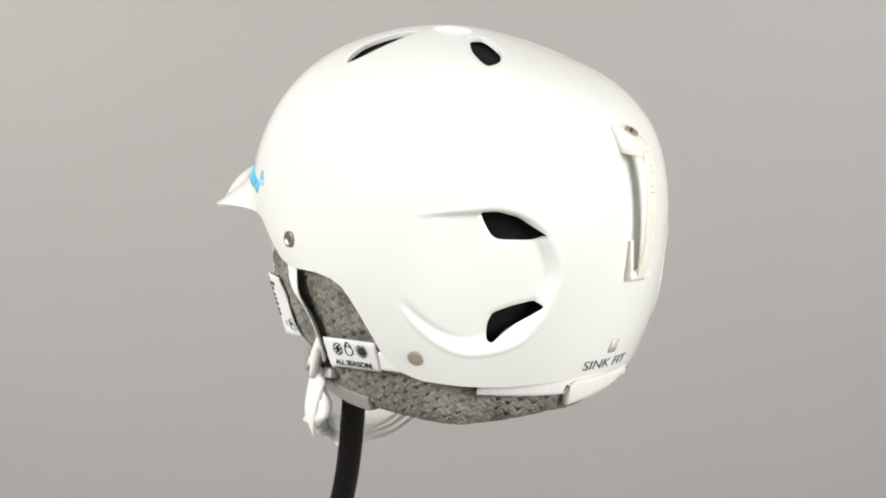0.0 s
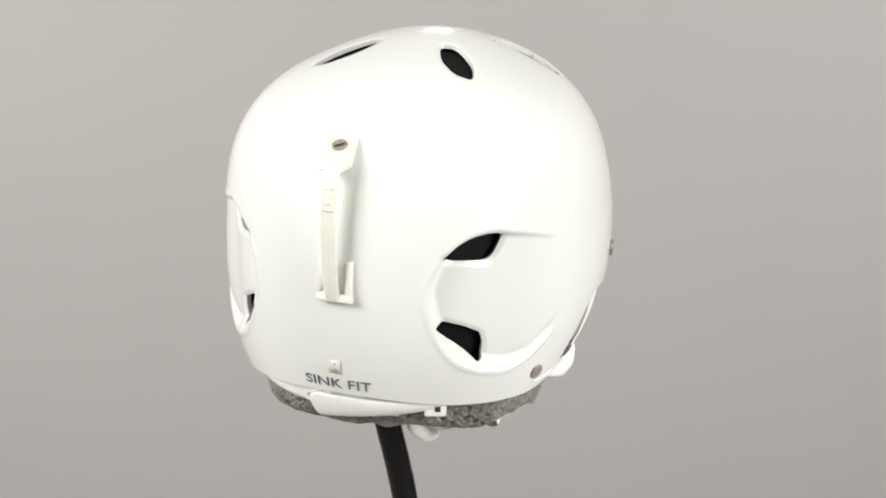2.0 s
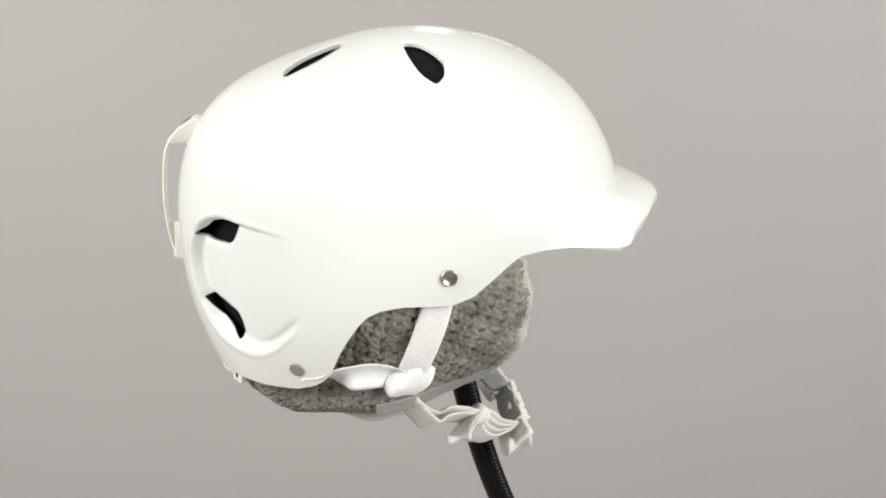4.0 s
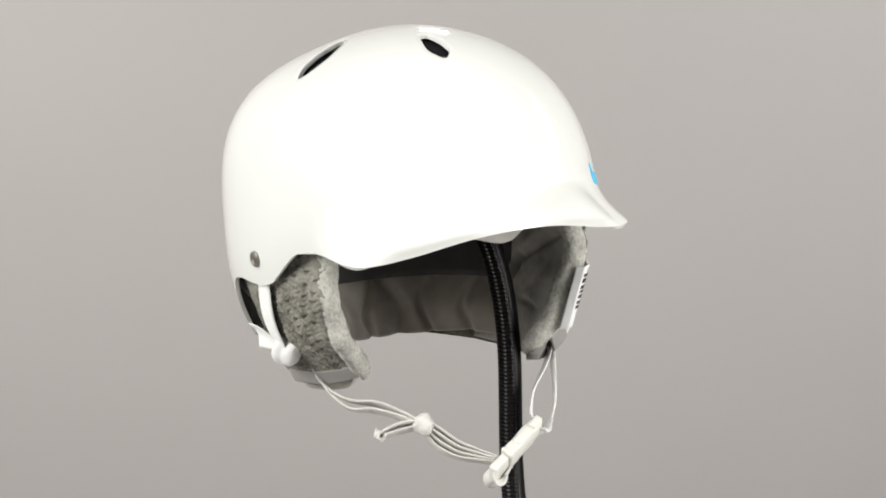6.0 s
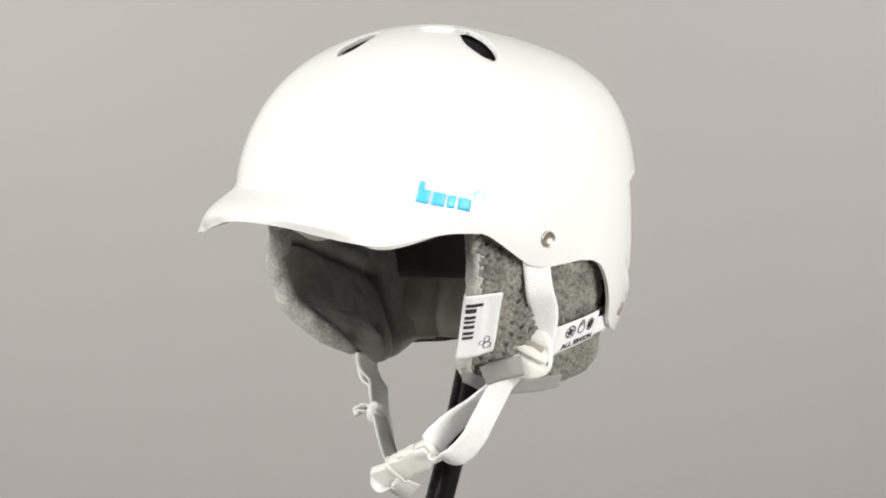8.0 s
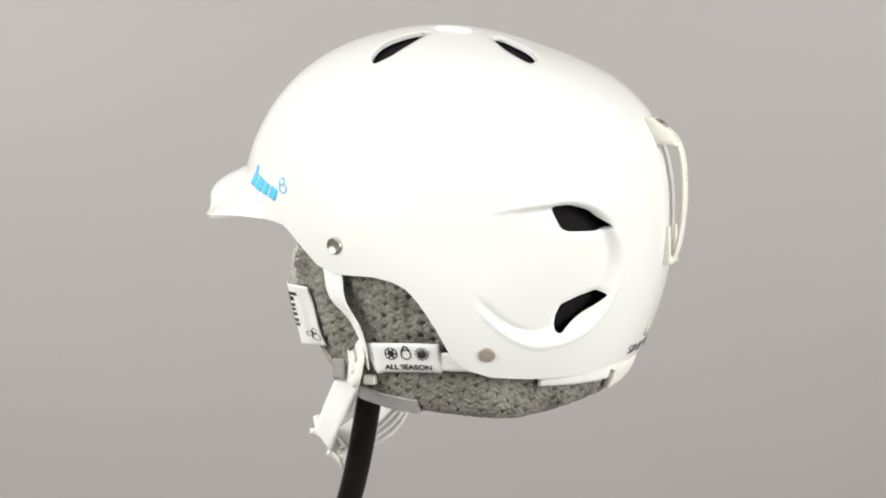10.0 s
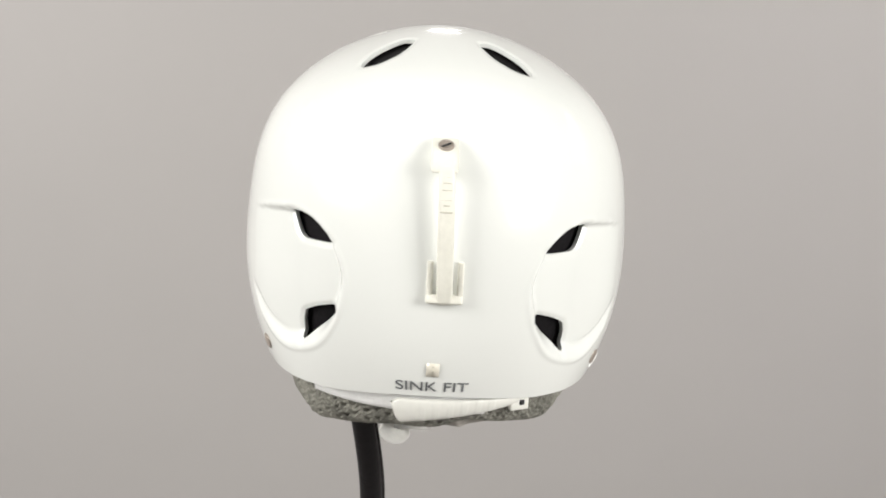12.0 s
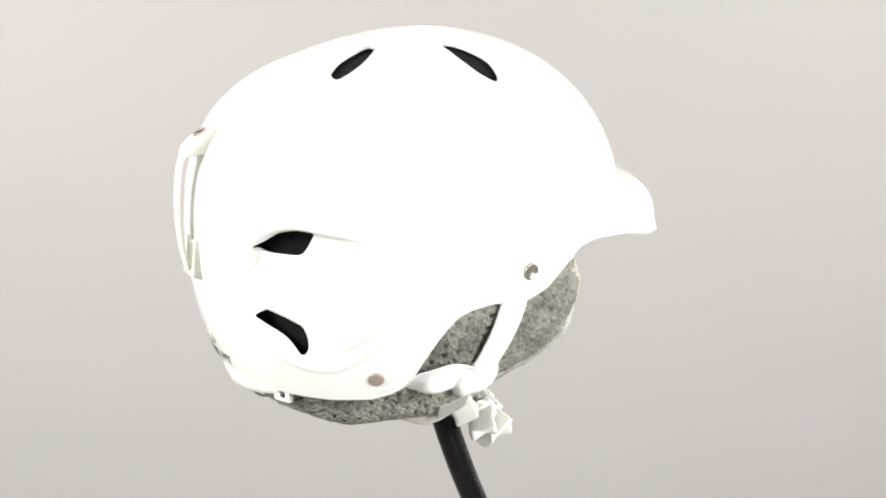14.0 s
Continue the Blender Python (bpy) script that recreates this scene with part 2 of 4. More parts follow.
def shell_mesh(na=600, nv=210, thick=0.0025):
    """The shell as a body with thickness; the vents are cut through along their outlines."""
    az1 = np.linspace(-180, 180, na, endpoint=False)
    az, v = np.meshgrid(az1, np.linspace(0.004, 1, nv))
    el = 90 - (90 - column_end(az1)[None, :]) * v
    az, el = az.ravel(), el.ravel()
    u = direction(az, el)
    p = shell_point(u, az)
    n = normals(p, nv, na)
    d = vent_distance(u)
    d[np.abs(d) < 2e-5] = 2e-5
    quads, cut = [], []
    for i in range(nv - 1):
        for j in range(na):
            a, b = i * na + j, i * na + (j + 1) % na
            q = (a, a + na, b + na, b)
            k = sum(d[x] > 0 for x in q)
            if k == 4:
                quads.append(q)
            elif k:
                cut += [(q[0], q[1], q[2]), (q[0], q[2], q[3])]
    pairs = sorted({(min(a, b), max(a, b)) for t in cut for a, b in zip(t, t[1:] + t[:1]) if (d[a] > 0) != (d[b] > 0)})
    A, B = np.array([q[0] for q in pairs]), np.array([q[1] for q in pairs])
    lo, hi = np.where((d[A] > 0)[:, None], u[B], u[A]), np.where((d[A] > 0)[:, None], u[A], u[B])
    for _ in range(14):
        mid = (lo + hi) / 2
        mid /= np.linalg.norm(mid, axis=1)[:, None]
        out = (vent_distance(mid) > 0)[:, None]
        lo, hi = np.where(out, lo, mid), np.where(out, mid, hi)
    place = {q: len(p) + k for k, q in enumerate(pairs)}
    p = np.vstack([p, shell_point(hi, np.degrees(np.arctan2(hi[:, 0], hi[:, 1])))])
    n = np.vstack([n, shell_normal(hi)])
    for t in cut:
        poly = []
        for a, b in zip(t, t[1:] + t[:1]):
            if d[a] > 0:
                poly.append(a)
            if (d[a] > 0) != (d[b] > 0):
                poly.append(place[(min(a, b), max(a, b))])
        if len(poly) > 2:
            quads.append(tuple(poly))
    quads.append(tuple(reversed(range(na))))
    edge = {(a, b) for q in quads for a, b in zip(q, q[1:] + q[:1])}
    N = len(p)
    out = list(quads) + [tuple(k + N for k in reversed(q)) for q in quads]
    # the walls of the openings and the lower rim have vertices of their own
    out += [(b + 2 * N, a + 2 * N, a + 3 * N, b + 3 * N) for a, b in edge if (b, a) not in edge]
    used = sorted({k for q in out for k in q})
    back = {k: i for i, k in enumerate(used)}
    return np.vstack([p, p - n * thick] * 2)[used], [tuple(back[k] for k in q) for q in out]


helmet = empty("helmet", "glossy white snow helmet with brim, vents and grey knitted ear liner", "helmet")
part("shell", shell_mesh(), PAINT, helmet, "glossy white moulded shell with a short brim")


def foam_mesh(na=144, nv=60):
    az1 = np.linspace(-180, 180, na, endpoint=False)
    az, v = np.meshgrid(az1, np.linspace(0.004, 1, nv))
    end = column_end(az1) + np.where(np.abs(az1) < 50, 7, 4)
    el = 90 - (90 - end[None, :]) * v
    u = direction(az.ravel(), el.ravel())
    r = radius(u)
    gap = 0.0125 - 0.0078 * smoothstep(28, 42, el.ravel())
    a, b = u * (r - gap)[:, None], u * (r - 0.026)[:, None]
    N = len(a)
    f = [(i * na + j, i * na + (j + 1) % na, (i + 1) * na + (j + 1) % na, (i + 1) * na + j) for i in range(nv - 1) for j in range(na)]
    f.append(tuple(range(na)))
    f += [tuple(k + N for k in q) for q in f]
    f += [((nv - 1) * na + j, (nv - 1) * na + (j + 1) % na, (nv - 1) * na + (j + 1) % na + N, (nv - 1) * na + j + N) for j in range(na)]
    return outer(np.vstack([a, b]), f)


part("foam_liner", foam_mesh(), FOAM, helmet, "black impact foam inside the shell")

# ---- ear liner ----
LINER_AZ = (43, 45, 48, 55, 66, 78, 90, 118, 132, 150, 166, 180)
LINER_Z = (-0.080, -0.091, -0.100, -0.107, -0.111, -0.114, -0.115, -0.117, -0.117, -0.114, -0.110, -0.110)


def liner_rho(az, z):
    ref = radius(direction(az, np.full(len(az), -8.0))) * math.cos(radians(8))
    k = np.interp(-z, (0.0, 0.030, 0.044, 0.073, 0.086, 0.10, 0.114), (0.925, 0.93, 0.91, 0.835, 0.79, 0.745, 0.70))
    low = np.where(az > 0, 0.0, 0.019)
    k = k + np.where(az > 0, 0.035, 0.02) * (1 - smoothstep(52, 70, np.abs(az))) * smoothstep(0.015, 0.035, -z) * (1 - smoothstep(0.058, 0.075, low - z))
    lean = np.where(az > 0, 0.175, 0.08)
    return ref * (k - lean * (1 - smoothstep(np.where(az > 0, 54.0, 46.0), np.where(az > 0, 102.0, 66.0), np.abs(az))) * smoothstep(0.064, 0.108, -z) + (0.012 * smoothstep(130, 168, np.abs(az))) * smoothstep(0.07, 0.09, -z) + 0.03 * np.exp(-((np.abs(az) - 130) / 13) ** 2) * smoothstep(0.088, 0.108, -z))


def forward(az, z):
    """The flap on the wearer's left swings a little forwards towards its tip."""
    return az + np.where(az < 0, 4.5 * smoothstep(0.060, 0.095, -z) * (1 - smoothstep(52, 85, -az)), 0.0)


def liner_at(az, z, lift=0.0):
    az, z = np.atleast_1d(np.asarray(az, float)), np.atleast_1d(np.asarray(z, float))
    az = forward(az, z)
    r = liner_rho(az, z) + lift
    return np.stack([r * np.sin(np.radians(az)), r * np.cos(np.radians(az)), z], -1)


def liner_top(az):
    return np.interp(np.abs(az), (0, 96, 110, 180), (-0.006, -0.008, -0.070, -0.072))


def liner_bottom(az):
    az = np.asarray(az, float)
    return np.interp(np.abs(az), LINER_AZ, LINER_Z) + 0.0075 * smoothstep(38, 54, az) * (1 - smoothstep(100, 130, az)) + 0.0055 * smoothstep(98, 125, az) * (1 - smoothstep(165, 180, az))


def sheet(nu, nv, point):
    """A closed thin body between an outer and an inner face; point(u, v) gives both."""
    u, v = np.meshgrid(np.linspace(0, 1, nu), np.linspace(0, 1, nv))
    a, b = point(u.ravel(), v.ravel())
    n = nu * nv
    grid = [(i * nu + j, i * nu + j + 1, (i + 1) * nu + j + 1, (i + 1) * nu + j) for i in range(nv - 1) for j in range(nu - 1)]
    rim = [((nv - 1) * nu + j, (nv - 1) * nu + j + 1) for j in range(nu - 1)] + [(j, j + 1) for j in range(nu - 1)]
    rim += [(i * nu + j, (i + 1) * nu + j) for i in range(nv - 1) for j in (0, nu - 1)]
    return outer(np.vstack([a, b]), grid + [tuple(k + n for k in q) for q in grid] + [(p, q, q + n, p + n) for p, q in rim])


def fuzz(p, size, amount):
    """Uneven swelling of soft surfaces."""
    return np.array([noise.noise(Vector(q) / size) for q in p]) * amount


FRONT = {1: 44.0, -1: 48.0}      # where each ear flap begins


def knit(u, v):
    s = FRONT[1] + u * (360 - FRONT[1] - FRONT[-1])
    az = np.where(s > 180, s - 360, s)
    top, low = liner_top(az), liner_bottom(az)
    z = top + (low - top) * v
    begin = np.where(az > 0, FRONT[1], FRONT[-1])
    edge = np.minimum(np.clip((1 - v) * (top - low) / 0.010, 0, 1), np.clip((np.abs(az) - begin) / 5, 0, 1))
    az = forward(az, z)
    rho = liner_rho(az, z)
    puff = 0.006 * (np.sqrt(1 - (1 - edge) ** 2) - 1)
    base = np.stack([rho * np.sin(np.radians(az)), rho * np.cos(np.radians(az)), z], -1)
    sway = fuzz(base, 0.013, 1.0)
    # staggered loops between plaited strands, leaning a little
    col = np.radians(az) * 0.108 / 0.0082 + z / 0.045 + 0.30 * sway
    fx = col % 1 - 0.5
    row = -z / 0.0068 + 0.30 * fuzz(base + 0.3, 0.011, 1.0)
    turn = row + 0.5 * (np.floor(col) % 2)
    fy = turn % 1 - 0.5
    pit = np.exp(-(fx / 0.20) ** 2 - ((fy + 0.3 * np.abs(fx)) / 0.17) ** 2)
    strand = np.abs(np.sin(np.pi * (2 * turn + 1.6 * np.abs(fx))))
    plush = 0.55 + 0.45 * smoothstep(-0.35, 0.35, fuzz(base + 0.7, 0.018, 1.0))
    bumps = (0.0030 * (0.15 - pit) + 0.0009 * (strand - 0.6)) * plush * np.clip(edge * 2, 0.25, 1) + fuzz(base, 0.009, 0.0008) + fuzz(base, 0.0024, 0.0008)
    ro = rho + puff + bumps
    ri = rho - 0.005 + 0.2 * puff
    sn, cs = np.sin(np.radians(az)), np.cos(np.radians(az))
    return np.stack([ro * sn, ro * cs, z], -1), np.stack([ri * sn, ri * cs, z], -1)


part("knit_face", sheet(820, 130, knit), KNIT, helmet, "speckled grey chunky knitted ear and neck cover")


def lining(side):
    """Soft cloth cushion on the inside of an ear flap, running out into the nape."""
    def f(u, v):
        az = side * (FRONT[side] - 0.5 + u * (126 - FRONT[side]))
        low = liner_bottom(az) - (0.009 if side > 0 else 0.0) * smoothstep(0.10, 0.3, u) * (1 - smoothstep(0.62, 0.9, u))
        z = -0.004 + (low + 0.002 + 0.004) * v
        az = forward(az, z)
        rho = liner_rho(az, z) - 0.0055
        edge = np.minimum(np.minimum(u * 7, (1 - u) * 1.7), np.minimum((1 - v) * 5, 1))
        dome = np.sqrt(np.clip(1 - (1 - np.clip(edge, 0, 1)) ** 2, 0, 1)) * (1 - (0.15 if side > 0 else 0.45) * smoothstep(0.55, 1, v))
        base = np.stack([rho * np.sin(np.radians(az)), rho * np.cos(np.radians(az)), z], -1)
        seam = 0.0045 * np.exp(-((u - 0.50 - 0.08 * np.sin(2.6 * v)) / 0.022) ** 2) * smoothstep(0.28, 0.5, v)
        crease = 0.0050 * np.exp(-((v - 0.16 - 0.52 * u) / 0.035) ** 2) * (1 - smoothstep(0.45, 0.66, u))
        crease = crease - 0.0022 * np.exp(-((v - 0.09 - 0.50 * u) / 0.05) ** 2) * smoothstep(0.08, 0.2, u) * (1 - smoothstep(0.45, 0.62, u))
        pocket = 0.0080 * np.exp(-((u - 0.56) / 0.06) ** 2 - ((v - 0.47) / 0.07) ** 2)
        ripple = 0.0022 * np.exp(-((v - 0.72 + 0.15 * u) / 0.02) ** 2) * (1 - smoothstep(0.3, 0.5, u))
        ri = rho - 0.001 - dome * ((0.0150 if side > 0 else 0.011) + 0.007 * np.sin(np.pi * u)) + seam + crease + pocket + ripple + fuzz(base, 0.022, 0.0025) + fuzz(base, 0.006, 0.0006)
        sn, cs = np.sin(np.radians(az)), np.cos(np.radians(az))
        return np.stack([rho * sn, rho * cs, z], -1), np.stack([np.minimum(ri, rho - 0.0004) * sn, np.minimum(ri, rho - 0.0004) * cs, z], -1)
    return sheet(120, 84, f)


def nape(z0, z1, inset, deep, tip0=0.0, tip1=0.0):
    """Cloth round the inside of the nape, with pleats."""
    def f(u, v):
        az = 98 + u * 164
        up = 0.0065 - 0.0095 * u
        z = (z0 + tip0 * up) * (1 - v) + (z1 - 0.008 * np.sin(np.pi * u) + tip1 * up) * v
        wrapped = np.where(az > 180, az - 360, az)
        ref = np.minimum(liner_rho(wrapped, np.minimum(z, -0.03)) - 0.012, 0.097) - inset
        pleat = sum(d * np.exp(-((u - c - 0.02 * np.sin(v * 5 + c * 40)) / w) ** 2) for c, w, d in ((0.18, 0.02, 0.8), (0.33, 0.016, 0.9), (0.42, 0.02, 1.1), (0.5, 0.012, 1.3), (0.58, 0.022, 1.1), (0.68, 0.014, 0.9), (0.83, 0.02, 0.8)))
        r = ref - 0.004 * np.sin(np.pi * v) + deep * pleat * (0.25 + 0.75 * np.sin(np.pi * np.clip(v * 0.8, 0, 1)))
        sn, cs = np.sin(np.radians(az)), np.cos(np.radians(az))
        return np.stack([r * sn, r * cs, z], -1), np.stack([(r - 0.004) * sn, (r - 0.004) * cs, z], -1)
    return f


def brow_pad(u, v):
    az = -34 + u * 68
    z = 0.018 - v * (0.019 + 0.005 * np.exp(-((u - 0.52) / 0.18) ** 2) + 0.0035 * np.sin(u * 17 + 1.0))
    ref = radius(direction(az, np.full(len(az), 2.0)))
    d = np.sqrt(np.clip(np.sin(np.pi * u) * np.sin(np.pi * np.clip(v, 0.02, 1)), 0, 1)) * 0.006
    base = np.stack([ref * np.sin(np.radians(az)), ref * np.cos(np.radians(az)), z], -1)
    ro, ri = ref * 0.86 + fuzz(base, 0.02, 0.003), ref * 0.86 - 0.003 - d + fuzz(base * np.array((1, 1, 2.5)), 0.011, 0.0034) - 0.0016 * np.exp(-((u - 0.42 - 0.12 * v) / 0.02) ** 2)
    sn, cs = np.sin(np.radians(az)), np.cos(np.radians(az))
    return np.stack([ro * sn, ro * cs, z], -1), np.stack([ri * sn, ri * cs, z], -1)


def edge_roll(side):
    """Furry roll along the front edge of an ear flap."""
    z = np.linspace(-0.006, -0.104 if side < 0 else -0.097, 60)
    az = np.interp(-z, (0.0, 0.06, 0.080, 0.094, 0.102), (46.5, 45, 44.5, 46.5, 52)) + FRONT[side] - 44
    path = liner_at(side * az, z, -0.0075)
    v, m = [], 20
    for i, p in enumerate(path):
        t = path[min(i + 1, 59)] - path[max(i - 1, 0)]
        t /= np.linalg.norm(t)
        a = np.cross(t, (p[0], p[1], 0))
        a /= np.linalg.norm(a)
        b = np.cross(a, t)
        r = 0.0072 * min(1, 0.5 + (59 - i) / 16)
        for k in range(m):
            w = 2 * math.pi * k / m
            q = p + (a * math.cos(w) * 0.8 + b * math.sin(w)) * r
            n = 1 + 0.16 * noise.noise(Vector(q) / 0.004) + 0.12 * noise.noise(Vector(q) / 0.0015)
            v.append(p + (q - p) * n)
    f = [(i * m + k, i * m + (k + 1) % m, (i + 1) * m + (k + 1) % m, (i + 1) * m + k) for i in range(59) for k in range(m)]
    return outer(v, f + [tuple(range(m)), tuple(range(59 * m, 60 * m))])


for side in (-1, 1):
    part("flap_lining", lining(side), FLEECE, helmet, "soft grey fleece ear cushion")
    part("fleece_edge", edge_roll(side), FUR, helmet, "furry light grey flap edge")
part("headband", sheet(200, 28, nape(-0.067, -0.104, 0.001, 0.006, 1.0, 0.35)), CLOTH, helmet, "pleated taupe nape cloth")
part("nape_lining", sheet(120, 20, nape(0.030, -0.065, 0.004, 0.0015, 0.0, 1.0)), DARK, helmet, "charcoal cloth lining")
part("brow_pad", sheet(60, 20, brow_pad), PAD, helmet, "pale grey brow pad")

# ---- stand ----
stand = empty("display_stand", "black bent display pole on a round foot", "stand")


def pole_axis(z):
    """Middle of the pole on the table at a height over the lens line."""
    u = np.clip((np.asarray(z) / 0.92 + 0.3) / 0.1, -1.35, 2.2)
    return np.stack([0.92 * (-0.0507 - 0.0123 * u + 0.005 * u**2 + 0.0077 * u**3), 0.92 * (0.0272 - 0.0228 * u + 0.0022 * u**2 - 0.0054 * u**3), FLOOR_DROP + np.asarray(z)], -1)


def tube(path, section, closed=False):
    """Sweeps a section, given as (across, out) pairs, along a path."""
    path = np.asarray(path, float)
    t = np.gradient(path, axis=0)
    t /= np.linalg.norm(t, axis=1)[:, None]
    ref = np.array((0.0, 1.0, 0.0)) if abs(t[0][1]) < 0.9 else np.array((1.0, 0, 0))
    v, m = [], len(section)
    for p, d in zip(path, t):
        ref = ref - d * (ref @ d)
        ref /= np.linalg.norm(ref)
        side = np.cross(d, ref)
        v += [p + side * a + ref * b for a, b in section]
    f = [(i * m + j, i * m + (j + 1) % m, (i + 1) * m + (j + 1) % m, (i + 1) * m + j) for i in range(len(path) - 1) for j in range(m)]
    f += [tuple(range(m)), tuple(range((len(path) - 1) * m, len(path) * m))]
    return outer(v, f)


def ring(a, b, n=16):
    return [(a * math.cos(k * 2 * math.pi / n), b * math.sin(k * 2 * math.pi / n)) for k in range(n)]


def build_stand():
    z = np.concatenate([np.linspace(-1.285, -0.43, 12), np.linspace(-0.41, -0.09, 40)])
    part("pole", tube(pole_axis(z), ring(0.0078, 0.0078, 20)), POLE, stand)
    # ribbed strip with a stitched seam along the pole
    z = np.arange(-0.43, -0.10, 0.00062)
    axis = pole_axis(z)
    out = np.array((0.72, 0.69, 0.0))
    across = np.array((-0.69, 0.72, 0.0))
    v, f, m = [], [], 6
    for i, p in enumerate(axis):
        h = 0.0096 if i % 4 < 2 else 0.0088
        v += [p + out * r + across * w for w, r in ((-0.0056, 0.005), (-0.0056, h - 0.0014), (-0.0042, h), (0.0042, h), (0.0056, h - 0.0014), (0.0056, 0.005))]
    f = [(i * m + k, i * m + (k + 1) % m, (i + 1) * m + (k + 1) % m, (i + 1) * m + k) for i in range(len(axis) - 1) for k in range(m)]
    strip = part("ribbed_strip", outer(v, f + [tuple(range(m)), tuple(range(len(v) - m, len(v)))]), POLE, stand, "ribbed black rubber strip", smooth=False)
    v, f = [], []
    for i in range(2, len(axis) - 3, 4):
        for w in (-0.0004,):
            k = len(v)
            for p in (axis[i], axis[i + 2]):
                v += [p + out * r + across * (w + e) for e, r in ((-0.0008, 0.0086), (0.0008, 0.0086), (0.0008, 0.0099), (-0.0008, 0.0099))]
            f += [(k, k + 1, k + 2, k + 3), (k + 4, k + 5, k + 6, k + 7)] + [(k + a, k + (a + 1) % 4, k + 4 + (a + 1) % 4, k + 4 + a) for a in range(4)]
    part("stitching", outer(v, f), THREAD, strip, "grey thread stitches")
    prof = [(0.0, 0.0), (0.15, 0.0), (0.155, 0.004), (0.15, 0.010), (0.02, 0.016), (0.0, 0.016)]
    n = 48
    v = [(r * math.cos(k * 2 * math.pi / n), r * math.sin(k * 2 * math.pi / n), z) for r, z in prof for k in range(n)]
    f = [(i * n + k, i * n + (k + 1) % n, (i + 1) * n + (k + 1) % n, (i + 1) * n + k) for i in range(len(prof) - 1) for k in range(n)]
    bm = outer(v, f)
    bmesh.ops.remove_doubles(bm, verts=bm.verts, dist=1e-5)
    part("foot", bm, POLE, stand)


build_stand()

# ---- fittings of the helmet ----
def shell_at(az, el, lift=0.0):
    """Points over the outer face of the shell."""
    az, el = np.atleast_1d(np.asarray(az, float)), np.atleast_1d(np.asarray(el, float))
    u = direction(az, el)
    p = shell_point(u, az)
    a = shell_point(direction(az + 0.3, el), az + 0.3) - p
    b = shell_point(direction(az, el + 0.3), az) - p
    n = np.cross(a, b)
    n /= np.linalg.norm(n, axis=1)[:, None]
    n *= np.sign((n * u).sum(1))[:, None]
    return p + n * lift, n


def facing(p, n, up=(0, 0, 1)):
    """A pose at p whose z axis is n, and whose y axis looks up."""
    n = Vector(n).normalized()
    x = Vector(up).cross(n).normalized()
    y = n.cross(x)
    m = Matrix((x, y, n)).transposed().to_4x4()
    m.translation = Vector(p)
    return m


def lathe(profile, n=28):
    """A turned body from (radius, height) pairs."""
    v, f = [], []
    for r, z in profile:
        v += [(r * math.cos(k * 2 * math.pi / n), r * math.sin(k * 2 * math.pi / n), z) for k in range(n)]
    f = [(i * n + k, i * n + (k + 1) % n, (i + 1) * n + (k + 1) % n, (i + 1) * n + k) for i in range(len(profile) - 1) for k in range(n)]
    f += [tuple(range(n)), tuple(range(len(v) - n, len(v)))]
    return outer(v, f)


def block(size, bevel=0.0, segments=2):
    bm = bmesh.new()
    bmesh.ops.create_cube(bm, size=1)
    for v in bm.verts:
        v.co = [v.co[i] * size[i] for i in range(3)]
    if bevel:
        bmesh.ops.bevel(bm, geom=bm.edges[:], offset=bevel, segments=segments, affect="EDGES", profile=0.5)
    return bm


def prism(outline, width, bevel=0.0):
    """An outline in the middle plane (forwards, up), given width across."""
    n = len(outline)
    v = [(x, a, b) for x in (-width / 2, width / 2) for a, b in outline]
    bm = outer(v, [tuple(range(n)), tuple(range(n, 2 * n))] + [(k, (k + 1) % n, (k + 1) % n + n, k + n) for k in range(n)])
    if bevel:
        bmesh.ops.bevel(bm, geom=bm.edges[:], offset=bevel, segments=2, affect="EDGES", profile=0.5)
    return bm


def put(bm, m):
    bmesh.ops.transform(bm, matrix=m, verts=bm.verts)
    return bm


def curve_through(points, step):
    """Smooth path through points, with even steps; further columns ride along."""
    p = np.asarray(points, float)
    q = np.vstack([2 * p[0] - p[1], p, 2 * p[-1] - p[-2]])
    fine = []
    for i in range(1, len(q) - 2):
        for t in np.linspace(0, 1, 24, endpoint=False):
            a, b, c, d = q[i - 1], q[i], q[i + 1], q[i + 2]
            fine.append(0.5 * (2 * b + (c - a) * t + (2 * a - 5 * b + 4 * c - d) * t**2 + (3 * b - a - 3 * c + d) * t**3))
    fine = np.array(fine + [p[-1]])
    s = np.concatenate([[0], np.cumsum(np.linalg.norm(np.diff(fine[:, :3], axis=0), axis=1))])
    k = np.linspace(0, s[-1], max(4, int(s[-1] / step)))
    return np.stack([np.interp(k, s, fine[:, j]) for j in range(p.shape[1])], 1)


